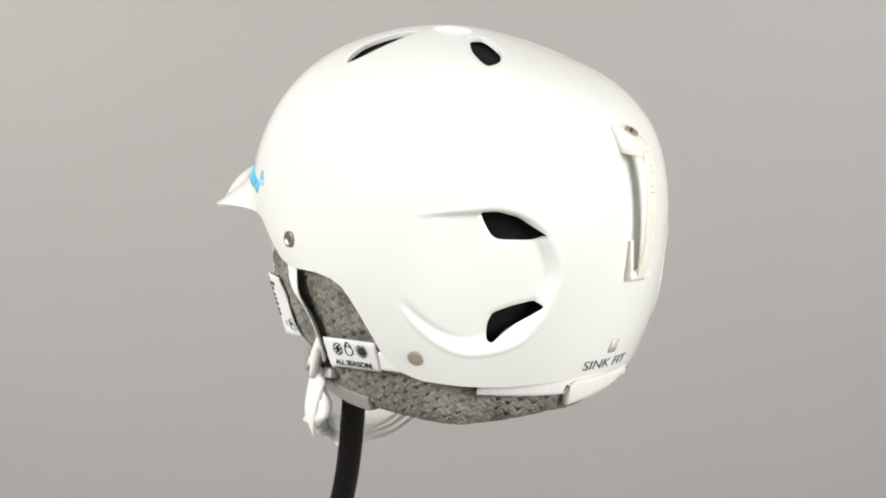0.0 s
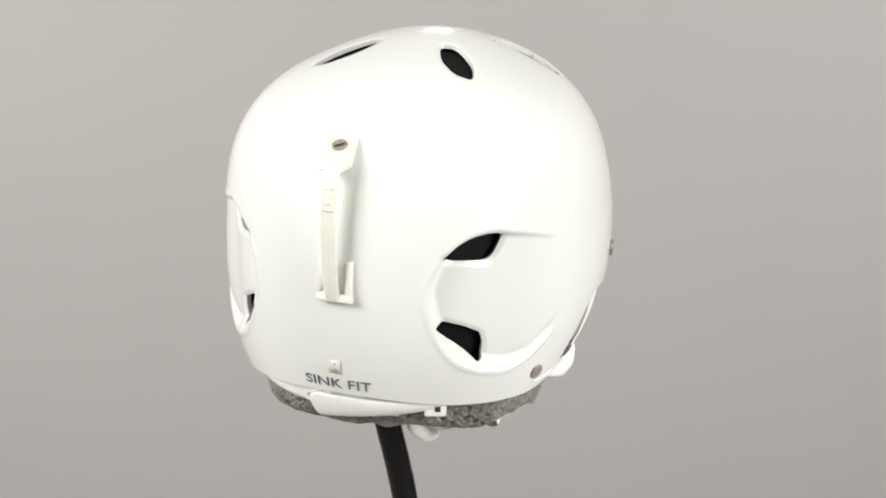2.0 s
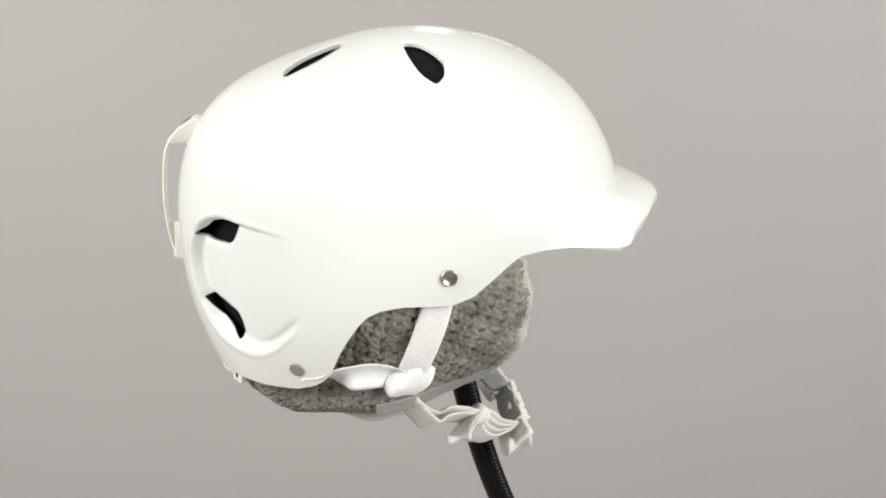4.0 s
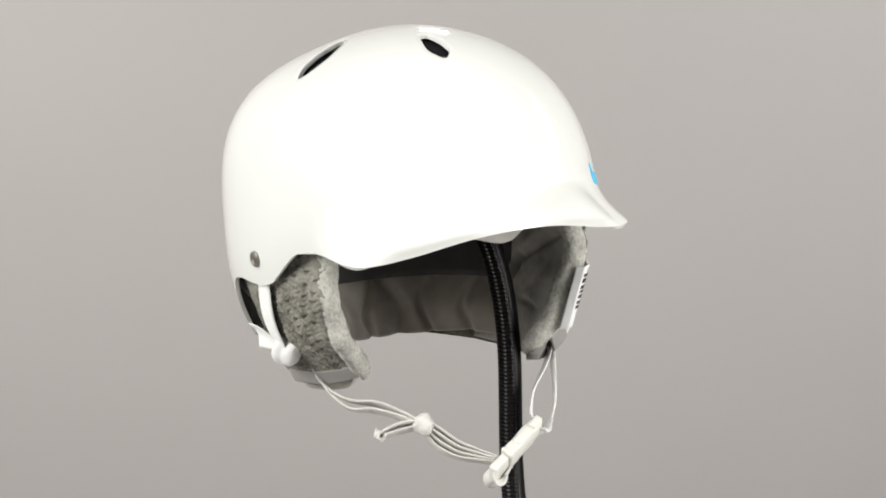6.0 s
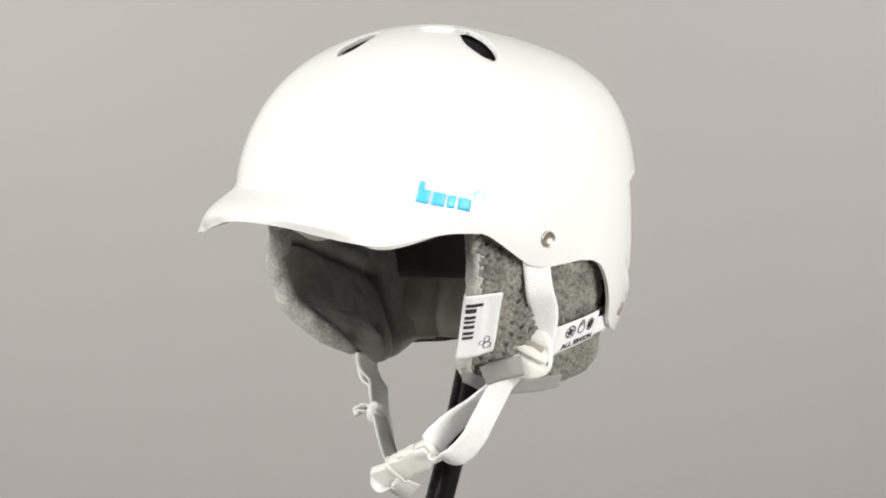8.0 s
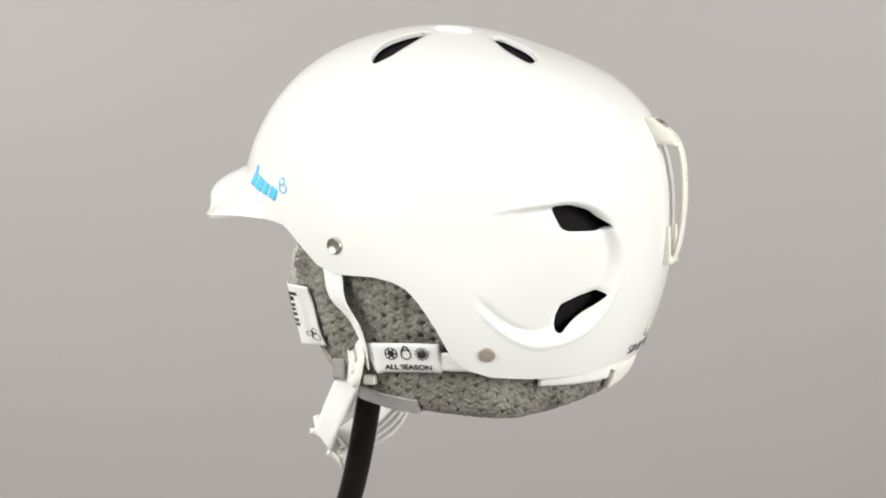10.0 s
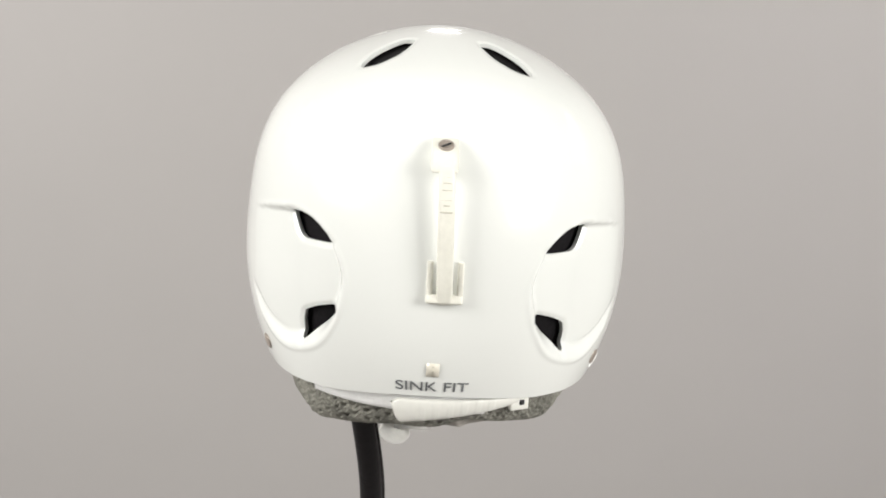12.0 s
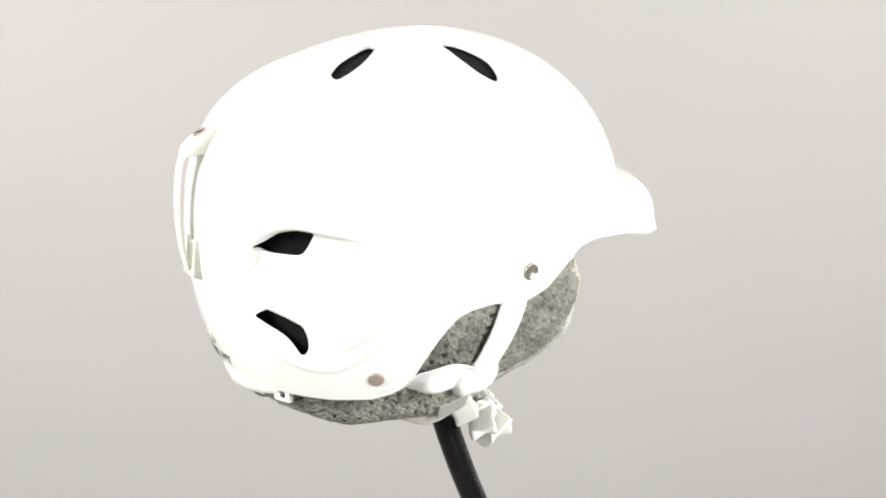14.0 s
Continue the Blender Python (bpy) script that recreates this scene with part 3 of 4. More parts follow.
def ribbon(rows, width, thick=0.0016, ribs=0.0, step=0.0007, sag=0.0):
    """A strap. Rows: x, y, z of its middle and its width direction, in millimetres."""
    r = curve_through(np.array(rows, float) * np.array([0.001] * 3 + [1] * 3), step)
    p, w = r[:, :3], r[:, 3:6]
    t = np.gradient(p, axis=0)
    t /= np.linalg.norm(t, axis=1)[:, None]
    w = w - t * (w * t).sum(1)[:, None]
    w /= np.linalg.norm(w, axis=1)[:, None]
    n = np.cross(w, t)
    across = np.linspace(-1, 1, 9)
    v, m = [], 18
    for i in range(len(p)):
        h = thick / 2 + (ribs if ribs and int(i * step / 0.0008) % 2 else 0)
        for side in (1, -1):
            for a in (across if side > 0 else across[::-1]):
                lip = math.sqrt(max(0.05, 1 - abs(a) ** 8))
                v.append(p[i] + w[i] * a * width / 2 + n[i] * (side * h * lip + sag * (1 - a * a)))
    f = [(i * m + k, i * m + (k + 1) % m, (i + 1) * m + (k + 1) % m, (i + 1) * m + k) for i in range(len(p) - 1) for k in range(m)]
    return outer(v, f + [tuple(range(m)), tuple(range(len(v) - m, len(v)))])


def lettering(words, size, weight=0.0, depth=0.00012):
    """Vertices and faces of words in the built-in font, centred, in metres."""
    data = bpy.data.curves.new("words", "FONT")
    data.body, data.size, data.extrude, data.align_x, data.align_y = words, size, depth, "CENTER", "CENTER"
    data.offset = size * weight
    ob = bpy.data.objects.new("words", data)
    scene.collection.objects.link(ob)
    me = bpy.data.meshes.new_from_object(ob.evaluated_get(bpy.context.evaluated_depsgraph_get()))
    bm = bmesh.new()
    bm.from_mesh(me)
    bpy.data.objects.remove(ob)
    bpy.data.curves.remove(data)
    bpy.data.meshes.remove(me)
    return bm


def bar(w, h, x=0.0, y=0.0, turn=0.0):
    bm = block((w, h, 0.0003))
    bmesh.ops.subdivide_edges(bm, edges=bm.edges[:], cuts=3, use_grid_fill=True)
    return put(bm, pose(x, y, 0, 0, 0, turn))


def disc(r, inner=0.0, n=24, x=0.0, y=0.0, sx=1.0, sy=1.0):
    v = [(x + sx * q * math.cos(k * 2 * math.pi / n), y + sy * q * math.sin(k * 2 * math.pi / n), z) for q in (r, inner) for z in (-0.00015, 0.00015) for k in range(n)]
    f = []
    for k in range(n):
        j = (k + 1) % n
        f += [(k, j, n + j, n + k), (k, j, 2 * n + j, 2 * n + k), (n + k, n + j, 3 * n + j, 3 * n + k)]
        if inner:
            f.append((2 * n + k, 2 * n + j, 3 * n + j, 3 * n + k))
    bm = outer(v, f)
    bmesh.ops.remove_doubles(bm, verts=bm.verts, dist=1e-6)
    return bm


def wrap_shell(bm, az, el, lift=0.0002, turn=0.0):
    """Lays flat work (x right, y up as seen from outside) on the shell."""
    r = float(np.linalg.norm(shell_at(az, el)[0][0]))
    c, s = math.cos(radians(turn)), math.sin(radians(turn))
    q = np.array([v.co for v in bm.verts])
    x, y = q[:, 0] * c - q[:, 1] * s, q[:, 0] * s + q[:, 1] * c
    a = az - np.degrees(x / (r * math.cos(radians(el))))
    a = np.where(a > 180, a - 360, a)
    p, n = shell_at(a, el + np.degrees(y / r))
    for v, w in zip(bm.verts, p + n * (q[:, 2] + lift + 0.0002)[:, None]):
        v.co = w
    return bm


def rivets():
    dish = [(0.0004, 0.0002), (0.002, 0.0003), (0.0034, 0.0007), (0.0042, 0.0015), (0.0047, 0.0014), (0.0050, 0.0006), (0.0050, -0.002)]
    flat = [(0.0004, 0.0009), (0.0030, 0.0009), (0.0042, 0.0007), (0.0047, 0.0002), (0.0047, -0.002)]
    for side in (-1, 1):
        for az, el, prof, mat, label in ((side * 71.2, -6.8, dish, STEEL, "dished polished steel rivet"), (side * 117.5, -33.8, flat, RIVET, "flat beige metal rivet")):
            p, n = shell_at(az, el, 0.0002)
            part("rivet", put(lathe(prof), facing(p[0], n[0])), mat, helmet, label)


def goggle_clip():
    bracket = part("clip_bracket", prism([(-0.1070, 0.0580), (-0.1120, 0.0607), (-0.1170, 0.0608), (-0.1275, 0.0535), (-0.1318, 0.0490), (-0.1338, 0.0440), (-0.1280, 0.0445), (-0.1190, 0.0450), (-0.1105, 0.0470)], 0.0145, 0.0012), CREAM, helmet, "cream plastic goggle clip bracket")
    n = Vector((0, -0.5, 0.85)).normalized()
    m = facing(Vector((0.0004, -0.1222, 0.0575)), n)
    part("screw", put(lathe([(0.0003, -0.0001), (0.0022, 0.0), (0.0036, 0.0004), (0.0040, 0.0009), (0.0043, 0.0004), (0.0043, -0.002)]), m), RIVET, bracket, "small dark steel screw")
    # black strip on the head, painting the shade inside the slot
    slot = block((0.0055, 0.0009, 0.0006))
    part("screw_slot_shade", put(slot, m @ pose(0, 0, 0.0004, 0, 0, 35)), INK_SHADE, bracket)
    rows = [(1.4, -132.0, 47.0, 1, 0, 0), (1.7, -135.2, 38, 1, 0, 0), (2.0, -136.8, 25, 1, 0, 0), (2.4, -137.2, 10, 1, 0, 0), (2.9, -136.2, -4, 1, 0, 0), (3.4, -133.9, -17, 1, 0, 0), (3.7, -130.8, -27, 1, 0, 0)]
    arm = part("clip_arm", ribbon(rows, 0.0088, 0.0024, step=0.002), CREAM, helmet, "cream plastic sprung clip arm")
    for z, w in ((42, 4.0), (39.2, 4.6), (35.5, 5.2), (30.2, 5.2), (27.5, 3.4), (24.0, 6.4)):
        y = np.interp(z, (24, 38, 47), (-136.9, -135.2, -132.0)) - 1.25
        part("mark", put(block((w / 1000, 0.0003, 0.0006)), pose(0.0019, y / 1000, z / 1000)), GREY_CREAM, arm)
    catch = part("clip_catch", put(block((0.0200, 0.0075, 0.0052), 0.0009), pose(0.0036, -0.1284, -0.0248, -12)), CREAM, helmet, "cream plastic clip catch")
    for x in (-0.0047, 0.0119):
        part("catch_post", put(block((0.0032, 0.0055, 0.021), 0.0007), pose(x, -0.1285, -0.0145, -3)), CREAM, catch)


def shell_prints():
    # small clear label with two dots
    tab = part("size_tab", wrap_shell(put(block((0.0072, 0.0085, 0.0005)), Matrix.Identity(4)), 180, -29.8, 0.0003), TAB, helmet, "small translucent cream tab")
    for y in (-0.0012, 0.0022):
        part("dot", wrap_shell(disc(0.0006 if y < 0 else 0.0004, x=0.0002, y=y, sx=1.6 if y > 0 else 1), 180, -29.8, 0.0006), GREY_CREAM, tab)
    part("fit_lettering", wrap_shell(put(lettering("SINK FIT", 0.0112), Matrix.Diagonal((0.98, 0.78, 1, 1))), 180, -34.7, 0.0001), GREY_INK, helmet, "dark grey printed words")
    # maker's mark as plain cyan shapes
    shapes = [bar(0.0068, 0.0074, -0.0130, -0.0012), bar(0.0028, 0.0046, -0.0150, 0.0044), bar(0.0072, 0.0074, -0.0045, -0.0012), bar(0.0046, 0.0072, 0.0028, -0.0012), bar(0.0074, 0.0072, 0.0104, -0.0012)]
    part("maker_mark", wrap_shell(joined(shapes), -42.6, 6.9, 0.0001, -15), BLUE, helmet, "bright cyan printed mark")
    wings = [disc(0.0030, 0.0025, x=0.0185, y=0.0052, sx=1.25), disc(0.0024, 0.0020, x=0.0158, y=0.0085, sy=1.2)]
    part("winged_mark", wrap_shell(joined(wings), -42.6, 6.9, 0.0001, -15), BLUE, helmet)


def joined(pieces):
    """One bmesh of several."""
    whole = bmesh.new()
    for bm in pieces:
        me = bpy.data.meshes.new("piece")
        bm.to_mesh(me)
        bm.free()
        whole.from_mesh(me)
        bpy.data.meshes.remove(me)
    return whole


def liner_prints():
    # a strip folded round the front edge of the flap
    fold = ((-0.0828, 0.0800), (-0.0866, 0.0838), (-0.0908, 0.0815), (-0.0938, 0.0745), (-0.0940, 0.0615))

    def on_tag(u, v, lift=0.0):
        x, y = (np.interp(u, np.linspace(0, 1, 5), [q[k] for q in fold]) for k in (0, 1))
        z = -0.0425 - 0.0400 * v + 0.002 * u * v
        dx, dy = np.interp(u, np.linspace(0, 1, 5), (0.45, -0.2, -0.7, -0.98, -0.98)), np.interp(u, np.linspace(0, 1, 5), (0.87, 0.97, 0.7, 0.1, -0.15))
        x, y = x + 0.0125 * v, y - 0.0035 * v
        # the rear half lies on the knit
        az, rho = np.degrees(np.arctan2(x, y)), np.hypot(x, y)
        grow = 1 + smoothstep(0.4, 0.6, u) * np.maximum((liner_rho(az, z) + 0.0022) / rho - 1, 0)
        return np.stack([x * grow + dx * lift, y * grow + dy * lift, z], -1)

    tag = part("side_tag", sheet(28, 24, lambda u, v: (on_tag(u, v, 0.0006), on_tag(u, v, -0.0006))), LABEL, helmet, "folded white woven tag")

    def ink(u0, u1, v0, v1):
        return sheet(8, 6, lambda u, v: (on_tag(u0 + (u1 - u0) * u, v0 + (v1 - v0) * v, 0.0010), on_tag(u0 + (u1 - u0) * u, v0 + (v1 - v0) * v, 0.0005)))
    for v0, v1, u0, u1 in ((0.13, 0.18, 0.33, 0.72), (0.205, 0.275, 0.33, 0.60), (0.32, 0.37, 0.33, 0.60), (0.395, 0.435, 0.33, 0.60), (0.47, 0.52, 0.33, 0.60), (0.57, 0.615, 0.33, 0.60), (0.645, 0.69, 0.33, 0.60)):
        part("tag_bar", ink(u0, u1, v0, v1), INK_SHADE, tag)
    # three small looped wings under the bars
    for x, y, sx, sy in ((-0.0016, 0.0, 0.8, 0.6), (0.0012, 0.0020, 0.7, 0.9), (0.0016, -0.0022, 1.0, 1.0)):
        bm = disc(0.0022, 0.0018, x=x, y=y, sx=sx, sy=sy)
        q = np.array([w.co for w in bm.verts])
        for w, p in zip(bm.verts, on_tag(0.83 + q[:, 0] / 0.034, 0.80 - q[:, 1] / 0.040, 0.0008 + q[:, 2])):
            w.co = p
        part("wing_mark", bm, INK_SHADE, tag)
    # wide white label with three signs
    rows = [(-97.8, -22.5, -77.6, -0.38, 0, 1), (-99.6, -12, -77.9, -0.38, 0, 1), (-100.5, -2, -78.5, -0.38, 0, 1), (-98.5, 16, -80.5, -0.38, 0, 1), (-94.5, 23.5, -82.6, -0.38, 0, 1)]
    label = part("season_label", ribbon(rows, 0.0195, 0.0014, step=0.002), LABEL, helmet, "white woven label with black signs")
    icons = {"snow_sign": [disc(0.0042, 0.0036), bar(0.0070, 0.0008), bar(0.0070, 0.0008, turn=60), bar(0.0070, 0.0008, turn=120), disc(0.0020, 0.0013)],
             "drop_sign": [disc(0.0034, 0.0028, y=-0.0006), bar(0.0046, 0.0007, -0.0016, 0.0034, 58), bar(0.0046, 0.0007, 0.0016, 0.0034, -58)],
             "sun_sign": [disc(0.0026)] + [bar(0.0016, 0.0006, 0.0036 * math.cos(a), 0.0036 * math.sin(a), math.degrees(a)) for a in np.linspace(0, 2 * math.pi, 12, endpoint=False)]}
    for (name, pieces), x in zip(icons.items(), (-0.0098, 0.0, 0.0098)):
        part(name, bend_label(joined(pieces), x, 0.0034), INK_SHADE, label)
    part("label_lettering", bend_label(put(lettering("ALL SEASON", 0.0058, 0.022), Matrix.Diagonal((0.92, 0.80, 1, 1))), 0.0, -0.0058), INK_SHADE, label)


def bend_label(bm, x0, y0):
    """Lays flat work on the wide white label; x runs towards the nape."""
    for v in bm.verts:
        x, y = v.co.x + x0, v.co.y + y0
        fwd = -0.0025 - x
        out = np.interp(fwd, (-0.035, -0.024, -0.002, 0.016, 0.028), (-0.0955, -0.0985, -0.1005, -0.0985, -0.092))
        mid = np.interp(fwd, (-0.035, -0.024, -0.002, 0.016, 0.028), (-0.079, -0.0775, -0.0785, -0.0805, -0.084))
        v.co = (out - y * 0.355 - 0.0011 - v.co.z, fwd, mid + y * 0.935 - 0.0004)
    return bm


def bindings():
    for side in (-1, 1):
        def f(u, v):
            az = side * (FRONT[side] + (2.5 if side > 0 else 0.5) + (91 - FRONT[side]) * u)
            low = liner_bottom(az) - 0.0006
            z = low + (0.0105 - 0.002 * u) * (1 - v)
            return liner_at(az, z, 0.0014), liner_at(az, z, -0.004 - 0.002 * v)
        part("binding", sheet(60, 8, f), BINDING, helmet, "grey satin edge binding")


def fit_band():
    def f(u, v):
        az = -137 - u * 61
        z = -0.0870 - 0.0110 * v + 0.003 * (1 - u)
        return liner_at(az, z, 0.0035), liner_at(az, z, 0.002)
    part("fit_strap", sheet(50, 6, f), WEBBING, helmet, "flat white sizing strap")

    def g(u, v):
        az = -168 - u * 41
        top = -0.0880 + 0.001 * u
        tall = 0.0120 * (1 - u) ** 0.8 + 0.0048
        tall = tall * np.sqrt(np.clip(u / 0.07, 0.0, 1) * (2 - np.clip(u / 0.07, 0.0, 1)) + 0.02)
        z = top - tall * v - 0.003 * (1 - np.clip(u / 0.07, 0, 1)) * (1 - v)
        ridge = 0.00025 * (np.sin(u * 60) > 0.2) * (u > 0.2) * (u < 0.8)
        dome = 0.0022 * np.sqrt(np.clip(4 * v * (1 - v), 0, 1))
        return liner_at(az, z, 0.0045 + dome + ridge), liner_at(az, z, 0.002)
    tongue = part("fit_tongue", sheet(120, 16, g), BUCKLE, helmet, "ivory plastic sizing tongue with ridges")
    p = liner_at(150.5, -0.0925, 0.0055)[0]
    m = facing(p, (p[0], p[1], 0))
    keeper = part("fit_keeper", put(block((0.0125, 0.0075, 0.004), 0.0012), m), BUCKLE, helmet, "ivory plastic keeper")
    # no opening is cut: a black plate paints the hole's shade
    part("keeper_hole_shade", put(block((0.0032, 0.0030, 0.0006)), m @ pose(0.001, 0.001, 0.0021)), INK_SHADE, keeper)


def straps():
    # front and rear webbing on the wearer's right, gathered in a knot
    part("front_strap", ribbon([(107.6, 34, -16, -0.1, 1, 0.05), (107.6, 31.5, -32, -0.1, 1, 0.1), (106.2, 27, -48, -0.08, 1, 0.15), (102.8, 22, -62, -0.05, 1, 0.2), (98, 17.5, -74, -0.05, 1, 0.1)], 0.0180, 0.0012, 0.00022, 0.0004), WEBBING, helmet, "ribbed white webbing strap")
    part("rear_strap", ribbon([(88, -44, -81.5, 1, 0.2, 0.15), (95, -31, -80.5, 0.9, 0.2, 0.45), (103.5, -19, -77, 0.35, -0.1, 1), (103.5, -8, -75.5, 0.25, 0, 1), (98.5, 3, -78, 0.5, 0.1, 0.85), (93, 12, -80.5, 0.9, 0.1, 0.4)], 0.0172, 0.0014, 0.0, 0.001, sag=0.0034), WEBBING, helmet, "twisted white webbing strap")
    part("strap_knot", knot((92.5, 14.5, -80.3), (0.0160, 0.0080, 0.0106), 27), WEBBING, helmet, "bunched white webbing knot")
    part("rear_strap", ribbon([(-90, -50, -80, -0.38, 0, 1), (-94.5, -38, -79, -0.38, 0, 1), (-96.4, -24, -79.5, -0.38, 0, 1), (-97.4, -8, -80, -0.38, 0, 1)], 0.0125, 0.0014, 0.0, 0.001), WEBBING, helmet, "white webbing strap under the label")
    # the wearer's left: the front strap turns on edge above its slider
    part("front_strap", ribbon([(-107.2, 44, -16, 0.42, 0.91, 0), (-107, 42.5, -32, 0.42, 0.91, 0), (-106, 40, -46, 0.5, 0.86, 0), (-101.5, 31.5, -60, 0.7, 0.7, 0), (-96.5, 28.5, -73, 0.75, 0.62, 0), (-91, 28.5, -86, 0.8, 0.55, 0)], 0.0172, 0.0012, 0.00022, 0.0004), WEBBING, helmet, "ribbed white webbing strap")
    slider = part("strap_slider", slider_body(), BUCKLE, helmet, "ivory plastic oval strap slider")
    m = slider_pose()
    part("slider_bar", put(block((0.0262, 0.0034, 0.0026), 0.0008), m @ pose(0.0005, 0.0012, 0.0030, 0, 0, -30)), BUCKLE, slider)
    # thin plate in the lining colour, standing in for shade in the slot
    part("slider_slot_shade", put(block((0.0180, 0.0056, 0.0006), 0.0002), m @ pose(0.0024, 0.0056, 0.0021, 0, 0, -30)), CLOTH, slider, "darker plate painting the shade of the slot under the bar")
    part("slider_tail", put(block((0.0105, 0.0070, 0.0060), 0.0012), pose(-0.0880, 0.0265, -0.0965, 0, 8, 10)), BUCKLE, slider)
    part("strap_keeper", ribbon([(-92, 42.5, -91.5, 0.2, 0.2, 1), (-87, 50, -92.5, 0.2, 0.2, 1), (-80, 55.5, -94.5, 0.2, 0.2, 1), (-74, 58, -97, 0.2, 0.2, 1)], 0.0125, 0.0016, 0.0, 0.001), BINDING, helmet, "grey satin strap keeper")
    # chin strap
    part("chin_strap", ribbon([(-88, 41, -90, 0.3, 0.9, 0.3), (-79, 46, -103, 0.3, 0.9, 0.3), (-68.5, 54.5, -113.5, 0.3, 0.9, 0.35), (-56, 63, -124, 0.35, 0.87, 0.4), (-48.5, 73, -134, 0.42, 0.8, 0.42), (-47.5, 78.5, -139, 0.45, 0.8, 0.42)], 0.0172, 0.0012, 0.0002, 0.0005), WEBBING, helmet, "white webbing chin strap")
    part("chin_loop", ribbon([(-82, 43, -96, 0.2, 0.93, 0.25), (-78, 49.5, -107, 0.25, 0.92, 0.28), (-73.5, 58.5, -122, 0.3, 0.9, 0.32), (-69, 65.5, -135, 0.35, 0.88, 0.36), (-61.5, 72, -144.5, 0.4, 0.82, 0.42), (-53.5, 77, -146, 0.45, 0.8, 0.42), (-47.5, 79.5, -142.5, 0.45, 0.8, 0.42)], 0.0172, 0.0012, 0.0002, 0.0005), WEBBING, helmet, "white webbing loop")
    part("chin_strap", ribbon([(76, 10, -95, 0.3, 0.9, 0.2), (72.5, 14.5, -104.5, 0.3, 0.9, 0.2), (66, 22.5, -113, 0.3, 0.88, 0.3), (56, 28, -119, 0.25, 0.86, 0.4), (43, 35, -121.5, 0.2, 0.84, 0.5), (31, 46, -127, 0.2, 0.82, 0.5), (21, 55, -134, 0.2, 0.8, 0.5)], 0.0165, 0.0014, 0.0002, 0.0005), ELASTIC, helmet, "white elastic chin strap")
    for dy, dz in ((1.0, 5.4), (0.0, 1.8), (-1.4, -2.2), (-3.0, -6.0)):
        part("chin_strand", ribbon([(21, 56.5 + dy, -133.6 + dz * 0.3, 0.22, 0.75, 0.45), (13.5, 61.5 + dy, -142 + dz * 1.2, 0.22, 0.75, 0.45), (3, 68.5 + dy, -150.5 + dz, 0.22, 0.75, 0.45), (-7, 75.5 + dy, -154.5 + dz * 0.7, 0.22, 0.75, 0.45), (-17, 81.5 + dy, -158 + dz * 0.4, 0.22, 0.75, 0.45)], 0.0140, 0.0013, 0.0, 0.001), ELASTIC, helmet, "white elastic strand")
    part("chin_strap", ribbon([(75, 10, -95, 0.3, 0.9, 0.2), (71.5, 14.5, -105, 0.3, 0.9, 0.2), (67, 22, -115, 0.3, 0.88, 0.3), (58, 28, -124, 0.25, 0.86, 0.4), (46, 34, -125.5, 0.2, 0.84, 0.5), (33, 45, -129, 0.2, 0.82, 0.5), (22, 54.5, -135, 0.2, 0.8, 0.5)], 0.0150, 0.0014, 0.0002, 0.0005), ELASTIC, helmet, "white elastic chin strap")
    part("strand_tail", ribbon([(20, 55, -133.5, 0.15, 0.85, 0.52), (30, 52, -132.5, 0.15, 0.85, 0.52), (38, 48, -134.5, 0.15, 0.85, 0.52), (45.5, 46, -137.5, 0.15, 0.85, 0.52), (45.8, 45.5, -139.2, 0.15, 0.85, 0.52), (42, 46.5, -139.5, 0.15, 0.85, 0.52), (33, 50, -137.5, 0.15, 0.85, 0.52), (22, 55, -135.5, 0.15, 0.85, 0.52)], 0.0168, 0.0015, 0.0, 0.0008), ELASTIC, helmet, "folded elastic tail")
    part("strand_knot", knot((21, 58, -132.8), (0.0085, 0.0062, 0.0070), 25), ELASTIC, helmet, "small white elastic knot")
    chin_buckle()


def knot(c, size, turn):
    bm = bmesh.new()
    bmesh.ops.create_icosphere(bm, subdivisions=5, radius=1)
    for v in bm.verts:
        q = v.co.copy()
        w = 1 + 0.11 * math.sin(4.2 * q.z - 3.2 * q.y + 1.2 * q.x) * (1 - abs(q.y) * 0.4) + 0.05 * noise.noise(q * 2.6)
        v.co = Vector((q.x * size[1], q.y * size[0], q.z * size[2])) * w
    return put(bm, pose(c[0] / 1000, c[1] / 1000, c[2] / 1000, turn, 0, 6))


def slider_pose():
    return facing(Vector((-0.0898, 0.0362, -0.0858)), (-0.60, 0.76, 0.16))


def slider_body():
    """Oval slider with two slots."""
    bm = bmesh.new()
    bmesh.ops.create_icosphere(bm, subdivisions=5, radius=1)
    for v in bm.verts:
        q = v.co
        r = math.hypot(q.x, q.y)
        k = (abs(q.x) ** 3 + abs(q.y) ** 3) ** (1 / 3) if r else 1
        flat = r / k if k else 1
        c, s = math.cos(radians(-28)), math.sin(radians(-28))
        t = (-q.x * s + q.y * c)
        dip = 0.0014 * math.exp(-((t - 0.42) / 0.13) ** 2) + 0.0014 * math.exp(-((t + 0.12) / 0.13) ** 2) if q.z > 0 and r < 0.82 else 0
        v.co = Vector((q.x * 0.0160 * flat, q.y * 0.0152 * flat, math.copysign(abs(q.z) ** 0.6, q.z) * 0.0032 - dip))
    return put(bm, slider_pose())


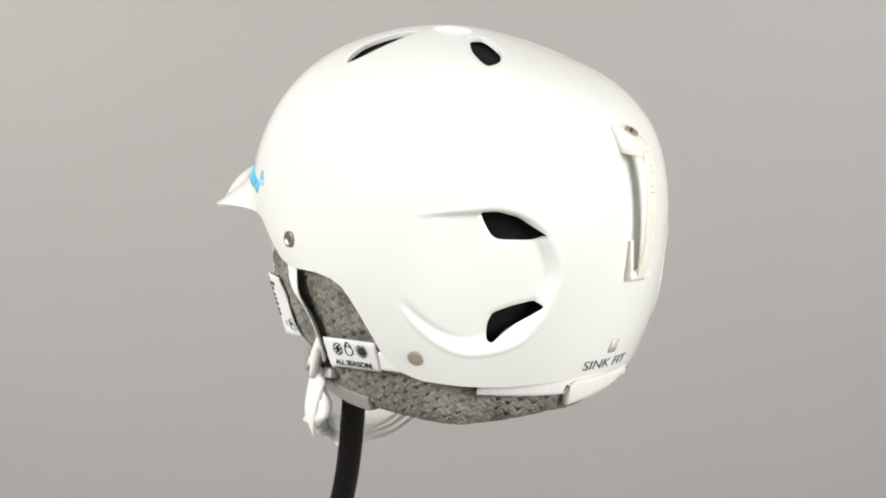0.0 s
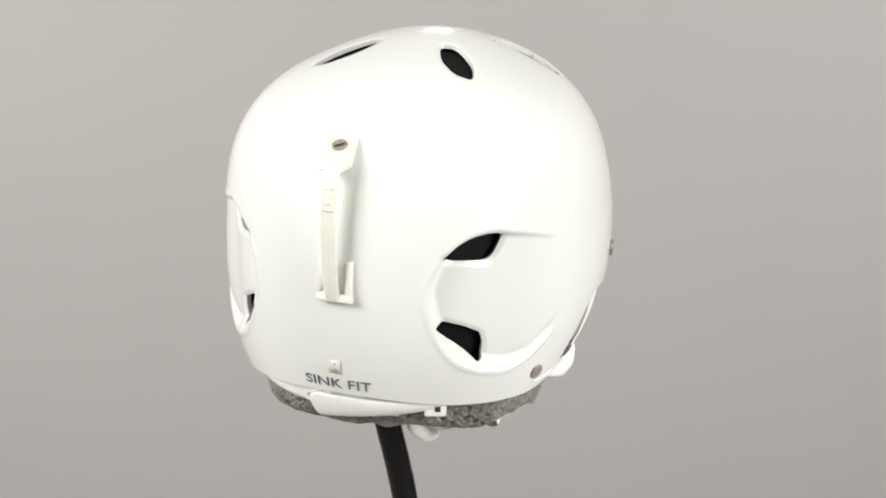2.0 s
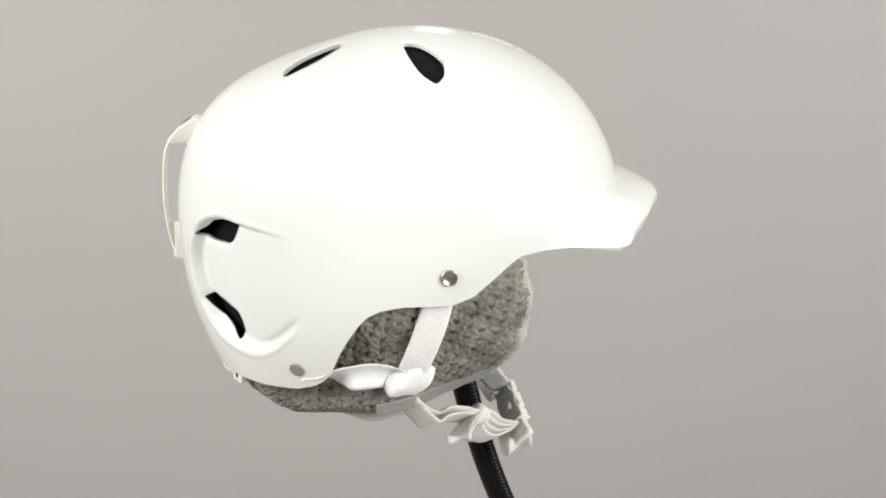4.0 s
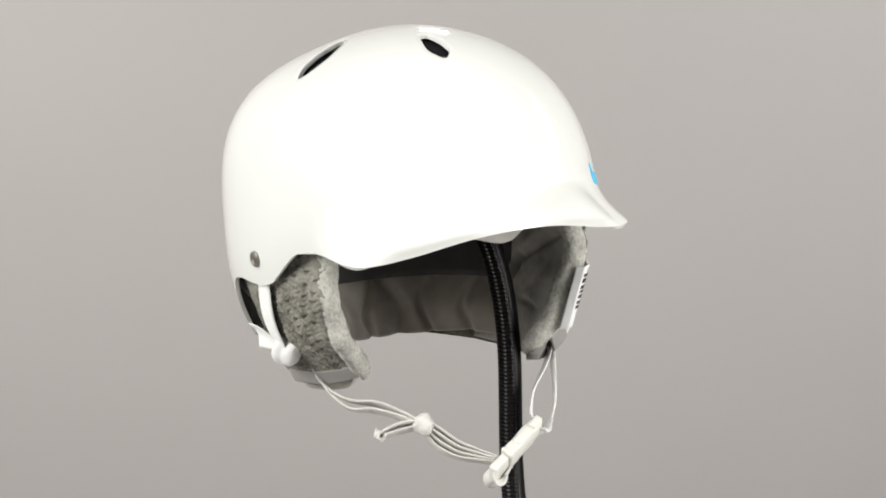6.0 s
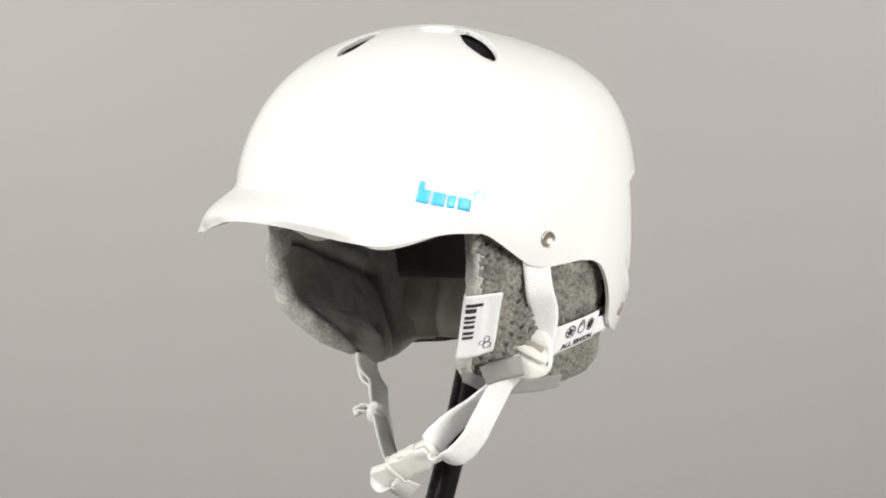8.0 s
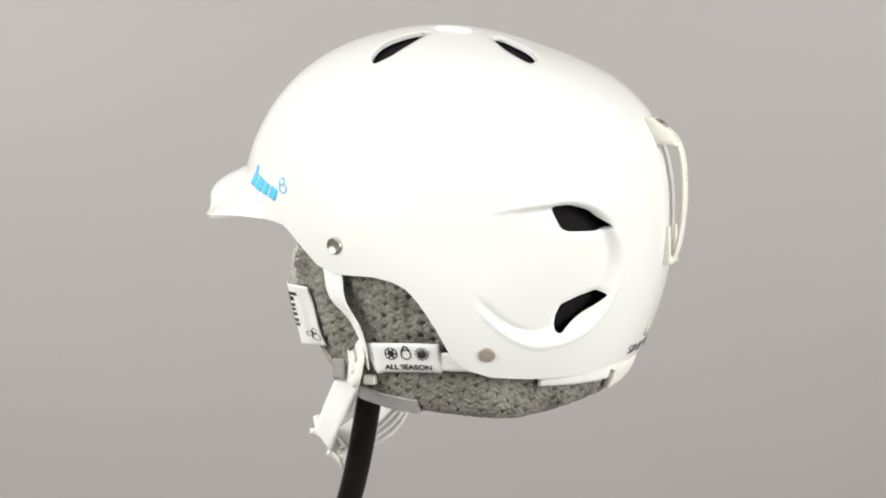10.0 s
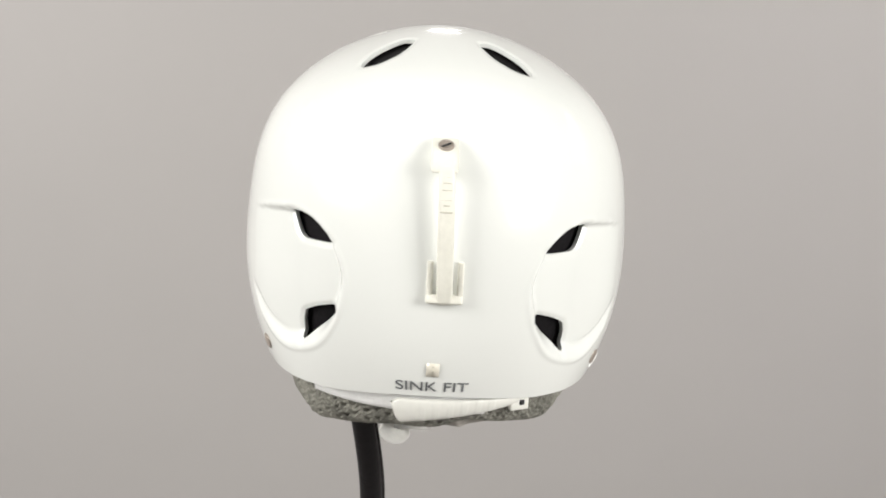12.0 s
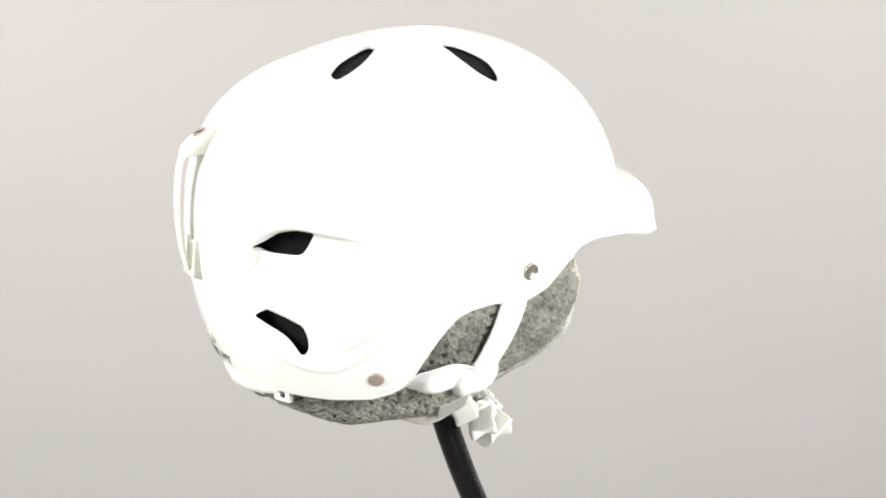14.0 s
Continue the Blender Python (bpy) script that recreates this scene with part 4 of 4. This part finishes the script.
def chin_buckle():
    """Side release buckle: socket, prong body and web bars."""
    a, b = Vector((-0.0500, 0.0795, -0.1405)), Vector((-0.0125, 0.0895, -0.1620))
    x = (b - a).normalized()
    w = Vector((0.55, 0.68, 0.50))
    w = (w - x * w.dot(x)).normalized()
    n = x.cross(w)
    m = Matrix((x, w, n)).transposed().to_4x4()
    m.translation = (a + b) / 2
    across = m @ Matrix(((0, 1, 0, 0), (0, 0, 1, 0), (1, 0, 0, 0), (0, 0, 0, 1)))

    def plate(half, thick, bevel):
        """A plate from (along, half width) pairs in millimetres."""
        up = [(p / 1000, q / 1000) for p, q in half]
        return put(prism(up + [(p, -q) for p, q in reversed(up)], thick, bevel), across)
    socket = part("buckle_socket", plate([(-19.0, 6.4), (-13.5, 6.8), (-12.0, 8.9), (-5.5, 8.9), (-2.5, 7.7), (1, 7.9), (4, 9.0), (9.6, 8.6)], 0.0078, 0.0011), BUCKLE, helmet, "ivory plastic side-release buckle")
    part("socket_lip", plate([(8.6, 9.3), (11.2, 9.1)], 0.0088, 0.0008), BUCKLE, socket)
    for s in (-1, 1):
        part("release_arm", put(block((0.0110, 0.0030, 0.0060), 0.0012), m @ pose(-0.0040, s * 0.0078, 0, 0, 0, s * 7)), BUCKLE, socket)
        part("web_post", put(block((0.0080, 0.0026, 0.0052), 0.0010), m @ pose(-0.0178, s * 0.0075, 0)), BUCKLE, socket)
    part("buckle_window", put(block((0.0070, 0.0060, 0.0006)), m @ pose(-0.0035, 0, 0.0038)), CREAM, socket)
    part("web_bar", put(block((0.0044, 0.0178, 0.0052), 0.0015), m @ pose(-0.0208, 0, 0)), BUCKLE, socket)
    part("prong_body", plate([(10.8, 6.6), (15.5, 7.2), (22.0, 8.6), (25.0, 8.2)], 0.0058, 0.0012), BUCKLE, socket, "ivory plastic prong end")
    turn = (0.20, 0.75, 0.60)
    part("web_fold", ribbon([(-28, 81, -164, *turn), (-23.5, 82, -169, *turn), (-18.5, 83.5, -171.5, *turn), (-13.5, 86.5, -169, *turn), (-12, 88.5, -164, *turn), (-15.5, 87, -160, *turn)], 0.0165, 0.0018, 0.0, 0.0008), ELASTIC, helmet, "folded white elastic end")


GREY_CREAM = material("worn_cream_print", (0.50, 0.475, 0.395), 0.5)
TAB = material("translucent_cream_tab", (0.74, 0.70, 0.60), 0.3, coat=0.3)
rivets()
goggle_clip()
shell_prints()
liner_prints()
bindings()
fit_band()
straps()


def motions():
    """The table turns helmet and stand together."""
    walk(helmet, [(t, pose(0, 0, 0, 0, 0, a) @ SEAT) for t, a in TURN])
    walk(stand, [(t, pose(0, 0, 0, 0, 0, a)) for t, a in TURN])


motions()
